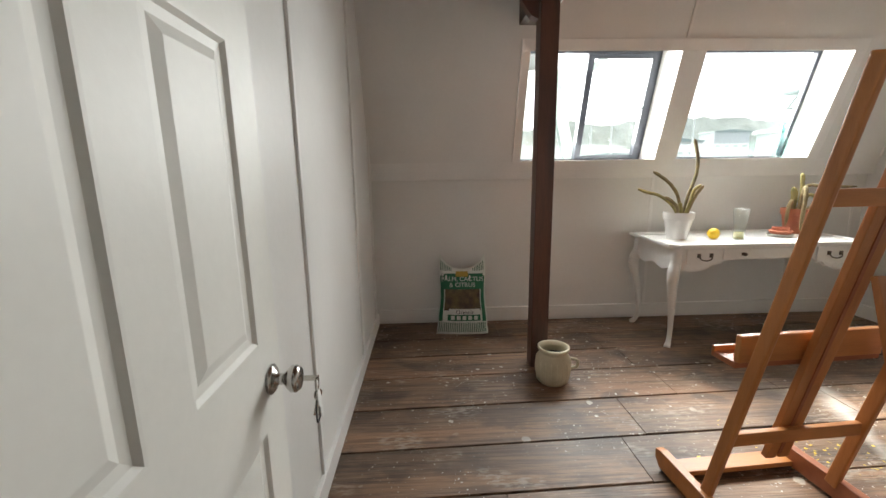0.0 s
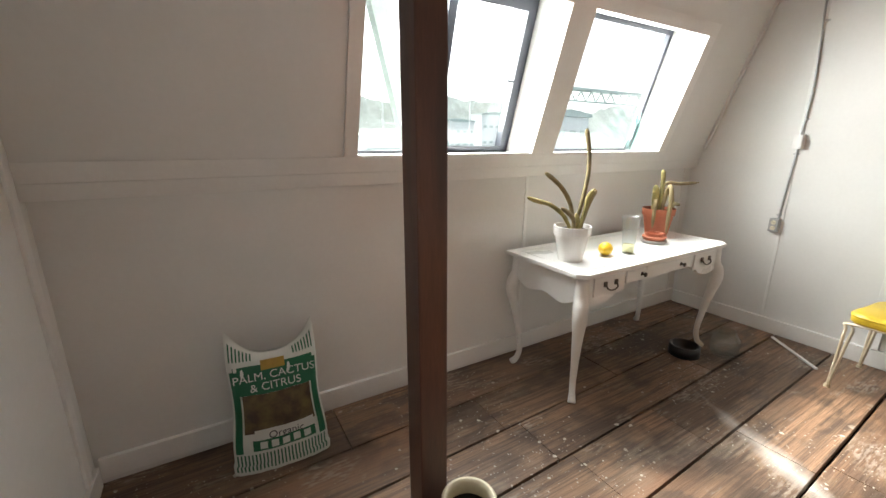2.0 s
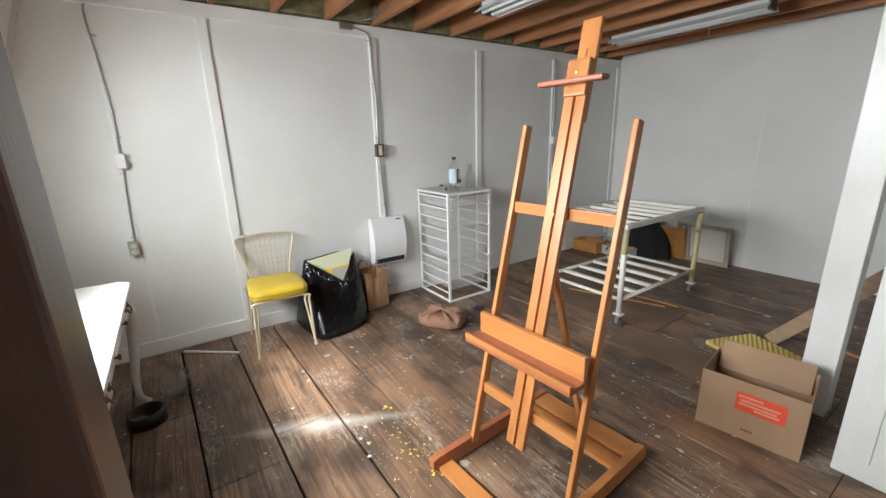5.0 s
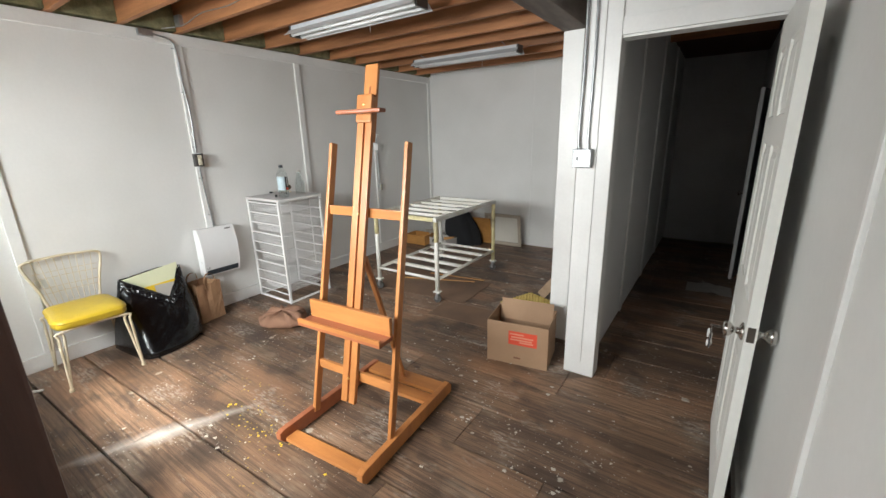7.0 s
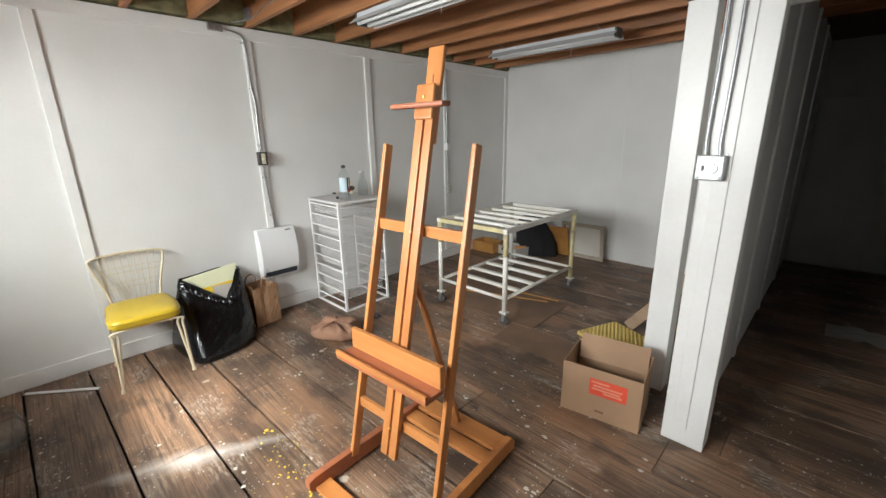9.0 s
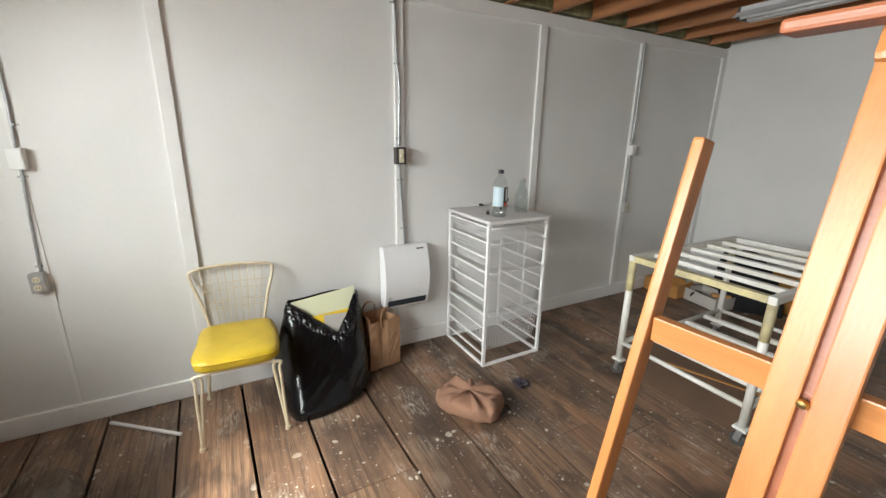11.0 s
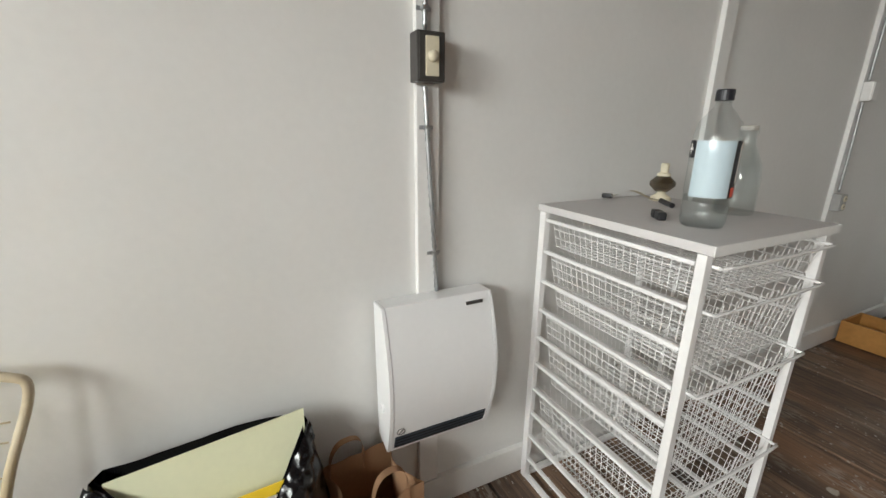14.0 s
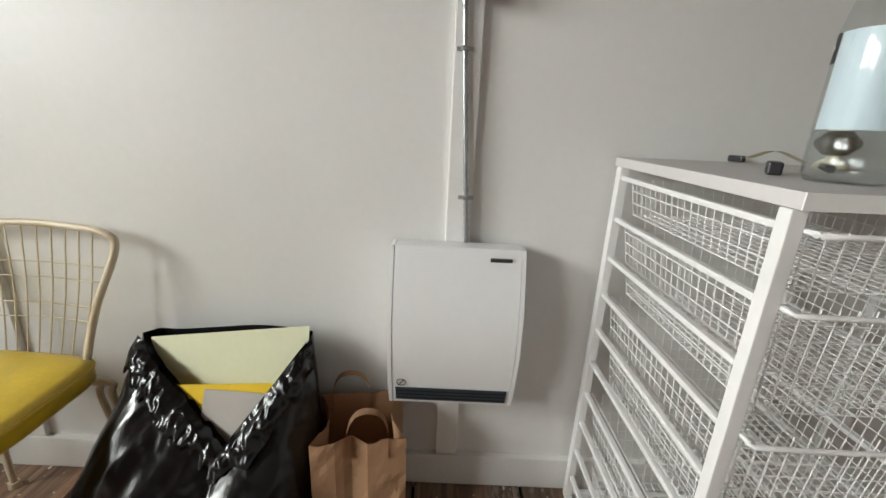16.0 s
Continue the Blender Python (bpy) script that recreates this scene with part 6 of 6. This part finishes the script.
# ---- fluorescent fittings ----
def strip_light(x0, x1, y, joist_y):
    t = thing("fluorescent_light", "unlit twin-tube fluorescent shop light hanging from the joists", "ceiling light", group="shop lights")
    z = 2.42
    prof = [(-0.115, 0.0), (-0.055, 0.045), (-0.05, 0.075), (0.05, 0.075), (0.055, 0.045), (0.115, 0.0), (0.112, -0.001), (0.05, 0.04), (-0.05, 0.04), (-0.112, -0.001)]
    part("reflector", prism([(y + a, z + b) for a, b in prof], x1 - x0, "yz", x0), REFL, t)
    for s in (-1, 1):
        part("tube", tube([(x0 + 0.02, y + s * 0.045, z + 0.012), (x1 - 0.02, y + s * 0.045, z + 0.012)], 0.017, 12), TUBEW, t, smooth=True)
    for x in (x0, x1 - 0.012):
        part("end_cap", box(x - 0.003, x + 0.015, y - 0.06, y + 0.06, z - 0.004, z + 0.076, 0.003), DARKBOX, t)
    for x in (x0 + 0.15, x1 - 0.15):
        part("hanging_chain", tube([(x, y, z + 0.075), (x, joist_y, 2.53)], 0.0025, 6), GALV, t)
    part("pull_cord", tube(smooth_path([(x0 + 0.4, y + 0.06, z + 0.03), (x0 + 0.4, y + 0.065, z - 0.05), (x0 + 0.405, y + 0.063, z - 0.10)], 4), 0.0015, 5), TRIM, t)


strip_light(1.47, 2.75, 0.15, 0.146)
strip_light(1.60, 2.93, -1.67, -1.53)
wr = thing("ceiling_wire", "thin cable looping along a ceiling joist", "cable")
part("wire", tube(smooth_path([(3.76, 0.70, 2.54), (3.6, 0.60, 2.56), (3.3, 0.594, 2.60), (2.9, 0.594, 2.585), (2.5, 0.594, 2.62)], 6), 0.004, 6), GALV, wr, smooth=True)
o = thing("junction_box", "small galvanised box fixed to a joist", "junction box", pose(3.66, 0.60, 2.60))
part("metal_box", box(-0.04, 0.04, -0.02, 0.02, -0.04, 0.04, 0.004), GALV, o)

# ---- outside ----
# pale grey-green tones paint the distance haze into the hillside's colour
HILL = mat("trees_haze_in_colour", (0.27, 0.29, 0.26), 0.9, (0.40, 0.42, 0.39), 0.08, 1.0, 0.2, 0, world_space=True)
WATER = mat("grey_water", (0.10, 0.13, 0.14), 0.25, scale=0.3)
FARW = mat("distant_white_paint", (0.75, 0.75, 0.74), 0.6)
# green whitened to imitate haze; on the bridge, far roofs and house windows
FARG = mat("haze_paled_steel_green", (0.42, 0.48, 0.46), 0.7)
PORCH = mat("pale_green_timber_paint", (0.62, 0.70, 0.65), 0.6)
structure("ground", box(-900, 900, 8, 1500, -3.5, -2.8), WATER, "grey water of a harbour far below", "water")


def hill(u, v):
    x = -350 + 900 * u
    h = 23 + 24 * u + 10 * noise.noise((u * 6, 0, 3)) + 5 * noise.noise((u * 25, 0, 8)) + 2.5 * noise.noise((u * 90, 0, 2))
    return (x, 260 + 40 * v, -3 + h * v)


tagged(part("far_trees", sheet(hill, 260, 6), HILL), "wooded hillside across the water, haze painted into its pale colour", "trees", kind="stuff")
br_ = thing("far_bridge", "green steel bridge across the water, paled in colour for haze", "bridge")
part("deck", box(178, 420, 196, 204, 35.5, 37), FARG, br_)
part("lower_chord", box(178, 420, 199, 201, 28.5, 29.3), FARG, br_)
for k in range(24):
    part("truss_bar", bar((178 + k * 10, 200, 29), (183 + k * 10, 200, 35.6), 0.7, 0.7), FARG, br_)
    part("truss_bar", bar((183 + k * 10, 200, 35.6), (188 + k * 10, 200, 29), 0.7, 0.7), FARG, br_)
for x in (205, 290, 375):
    part("pier", box(x - 2, x + 2, 197, 203, -3, 28.5), FARW, br_)


def far_house(x, y, z, w, d, h, n, label, roof_m):
    t = thing("far_house", label, "building", pose(x, y, z), group="houses across the water")
    part("wall", box(-w / 2, w / 2, -d / 2, d / 2, 0, h), FARW, t)
    part("roof", prism([(-w / 2 - 0.4, h + 0.02), (w / 2 + 0.4, h + 0.02), (w / 2 + 0.2, h + 0.5), (0, h + 0.2 * w ** 0.5 + 0.5), (-w / 2 - 0.2, h + 0.5)], d + 0.8, "xz", -d / 2 - 0.4), roof_m, t)
    for k in range(n):
        xc = -w / 2 + w * (k + 0.5) / n
        for zz in ((0.3, 0.7) if h > 6 else (0.5,)):
            part("window", box(xc - 0.28 * w / n, xc + 0.28 * w / n, -d / 2 - 0.06, -d / 2 - 0.01, zz * h - 0.5, zz * h + 0.5), FARG, t)


far_house(48.5, 50, -2.8, 9, 7, 8.2, 4, "white flat boathouse standing at the water's edge", FARG)
far_house(28, 66, -2.8, 11, 7, 5.4, 6, "long low white houseboat with a row of windows", FARG)
far_house(40, 80, -2.8, 12, 8, 6.4, 5, "white houseboat moored beyond another", FARW)
far_house(92, 150, -2.8, 16, 9, 13, 5, "pale house on the far shore below the trees", FARG)
far_house(118, 160, -2.8, 14, 9, 17, 4, "pale tall house on the far shore", FARG)


def boat(x, y, l, mast):
    t = thing("moored_boat", "white moored boat with cabin and mast", "boat", pose(x, y, -2.8), group="moored boats")
    part("hull", prism([(-l / 2, 0.2), (l / 2 - 0.8, 0.0), (l / 2, 1.7), (-l / 2, 1.4)], l * 0.3, "xz", -l * 0.15), FARW, t)
    part("cabin", box(-l * 0.25, l * 0.15, -l * 0.1, l * 0.1, 1.5, 3.4, 0.1), FARW, t)
    for k in range(4):
        part("cabin_window", box(-l * 0.22 + k * l * 0.09, -l * 0.16 + k * l * 0.09, -l * 0.1 - 0.03, -l * 0.1 - 0.01, 2.3, 3.0), WFRAME, t)
    part("cabin_roof", box(-l * 0.28, l * 0.18, -l * 0.12, l * 0.12, 3.41, 3.6), FARG, t)
    part("mast", tube([(0, 0, 3.6), (0, 0, 3.6 + mast)], 0.08, 6), FARW, t)


for x, y, l, mast in ((8, 38, 11, 8), (20, 44, 13, 10), (33, 50, 14, 9), (45, 48, 12, 11), (58, 60, 15, 9), (25, 62, 12, 10), (2, 55, 10, 7), (75, 70, 16, 10)):
    boat(x, y, l, mast)
aw = thing("porch_roof", "white painted porch roof on slanted timber struts outside", "porch")
part("roof_panel", bar((-1.2, 4.15, 2.74), (1.30, 4.15, 2.74), 1.5, 0.06, up=(0, 0.35, 1)), FARW, aw)
part("strut", bar((1.11, 4.0, 2.62), (1.55, 4.0, 0.85), 0.11, 0.09, up=(0, 1, 0)), PORCH, aw)
part("brace", bar((1.95, 4.05, 2.57), (1.28, 4.05, 2.02), 0.06, 0.05, up=(0, 1, 0)), PORCH, aw)

random.seed(11)
CHIPY = mat("yellow_paint_drop", (0.80, 0.56, 0.04), 0.5, vary=0.05)
CHIPW = mat("white_paint_drop", (0.56, 0.53, 0.47), 0.6, vary=0.08)


def drops(name, label, spots, m):
    bm = bmesh.new()
    for x, y, r0 in spots:
        k = 9
        ring_ = [bm.verts.new((x + r0 * random.uniform(0.5, 1.3) * math.cos(6.283 * i / k), y + r0 * random.uniform(0.4, 1.0) * math.sin(6.283 * i / k), 0.0012)) for i in range(k)]
        mid_ = bm.verts.new((x, y, 0.0022))
        for i in range(k):
            bm.faces.new((ring_[i], ring_[(i + 1) % k], mid_))
    tagged(part(name, bm, m), label, "paint", kind="stuff")


yel = [(random.gauss(1.72, 0.13), random.gauss(1.45, 0.06), random.uniform(0.002, 0.009)) for i in range(28)]
yel += [(2.16, 1.43, 0.015), (2.13, 1.41, 0.012), (1.30, 1.40, 0.014), (1.2, 1.47, 0.012)]
drops("yellow_paint_drops", "dried yellow paint drops on the floorboards", yel, CHIPY)
wht = []
for cx, cy, sp, n_ in ((2.05, 1.62, 0.16, 26), (0.35, 2.45, 0.28, 70), (0.9, 0.55, 0.25, 40), (1.5, 2.35, 0.3, 50), (0.5, 0.9, 0.3, 40), (2.7, 0.35, 0.3, 40), (1.6, 0.2, 0.4, 50), (2.95, 1.0, 0.25, 30), (0.2, 0.2, 0.2, 25)):
    wht += [(random.gauss(cx, sp), random.gauss(cy, sp * 0.7), random.choice((0.002, 0.003, 0.004, 0.006, 0.009, 0.014))) for i in range(int(n_ * 0.6))]
wht = [p for p in wht if -0.45 < p[0] < 3.7 and -2.5 < p[1] < 3.1]
drops("white_paint_drops", "dried white paint drops on the floorboards", wht, CHIPW)

# ---- floorboards ----
SLANT = 0.034
SEAMS = [3.30, 2.90, 2.60, 2.295, 1.95, 1.607, 1.30, 0.91, 0.56, 0.21, -0.13, -0.48, -0.83, -1.17, -1.53, -1.88, -2.22, -2.58, -2.93, -3.28, -3.63, -3.98, -4.33, -4.68]
random.seed(4)
floor_ob = bpy.data.objects["floor"]
for r, (y1, y0) in enumerate(zip(SEAMS, SEAMS[1:])):
    cuts = [W_X - 0.8, random.uniform(0.2, 1.6), random.uniform(2.0, 3.0), E_X + 0.1] if y1 > -2.6 else [W_X - 0.8, E_X + 0.1]
    if r == 4:
        cuts = [W_X - 0.8, 1.05, 2.3, E_X + 0.1]
    for a, b in zip(cuts, cuts[1:]):
        g = random.uniform(0.005, 0.013)
        lift = random.uniform(-0.003, 0.0)
        bm = bmesh.new()
        pts = []
        for x, y in ((a + 0.0015, y0 + g), (b - 0.0015, y0 + g), (b - 0.0015, y1 - g * 0.3), (a + 0.0015, y1 - g * 0.3)):
            pts.append((x - (a + b) / 2, y + SLANT * x - (y0 + y1) / 2 - SLANT * (a + b) / 2))
        prism(pts, 0.04, "xy", -0.04, 0.003, bm=bm)
        p = part("floorboard", bm, FLOOR, floor_ob)
        p.location = ((a + b) / 2, (y0 + y1) / 2 + SLANT * (a + b) / 2, lift)
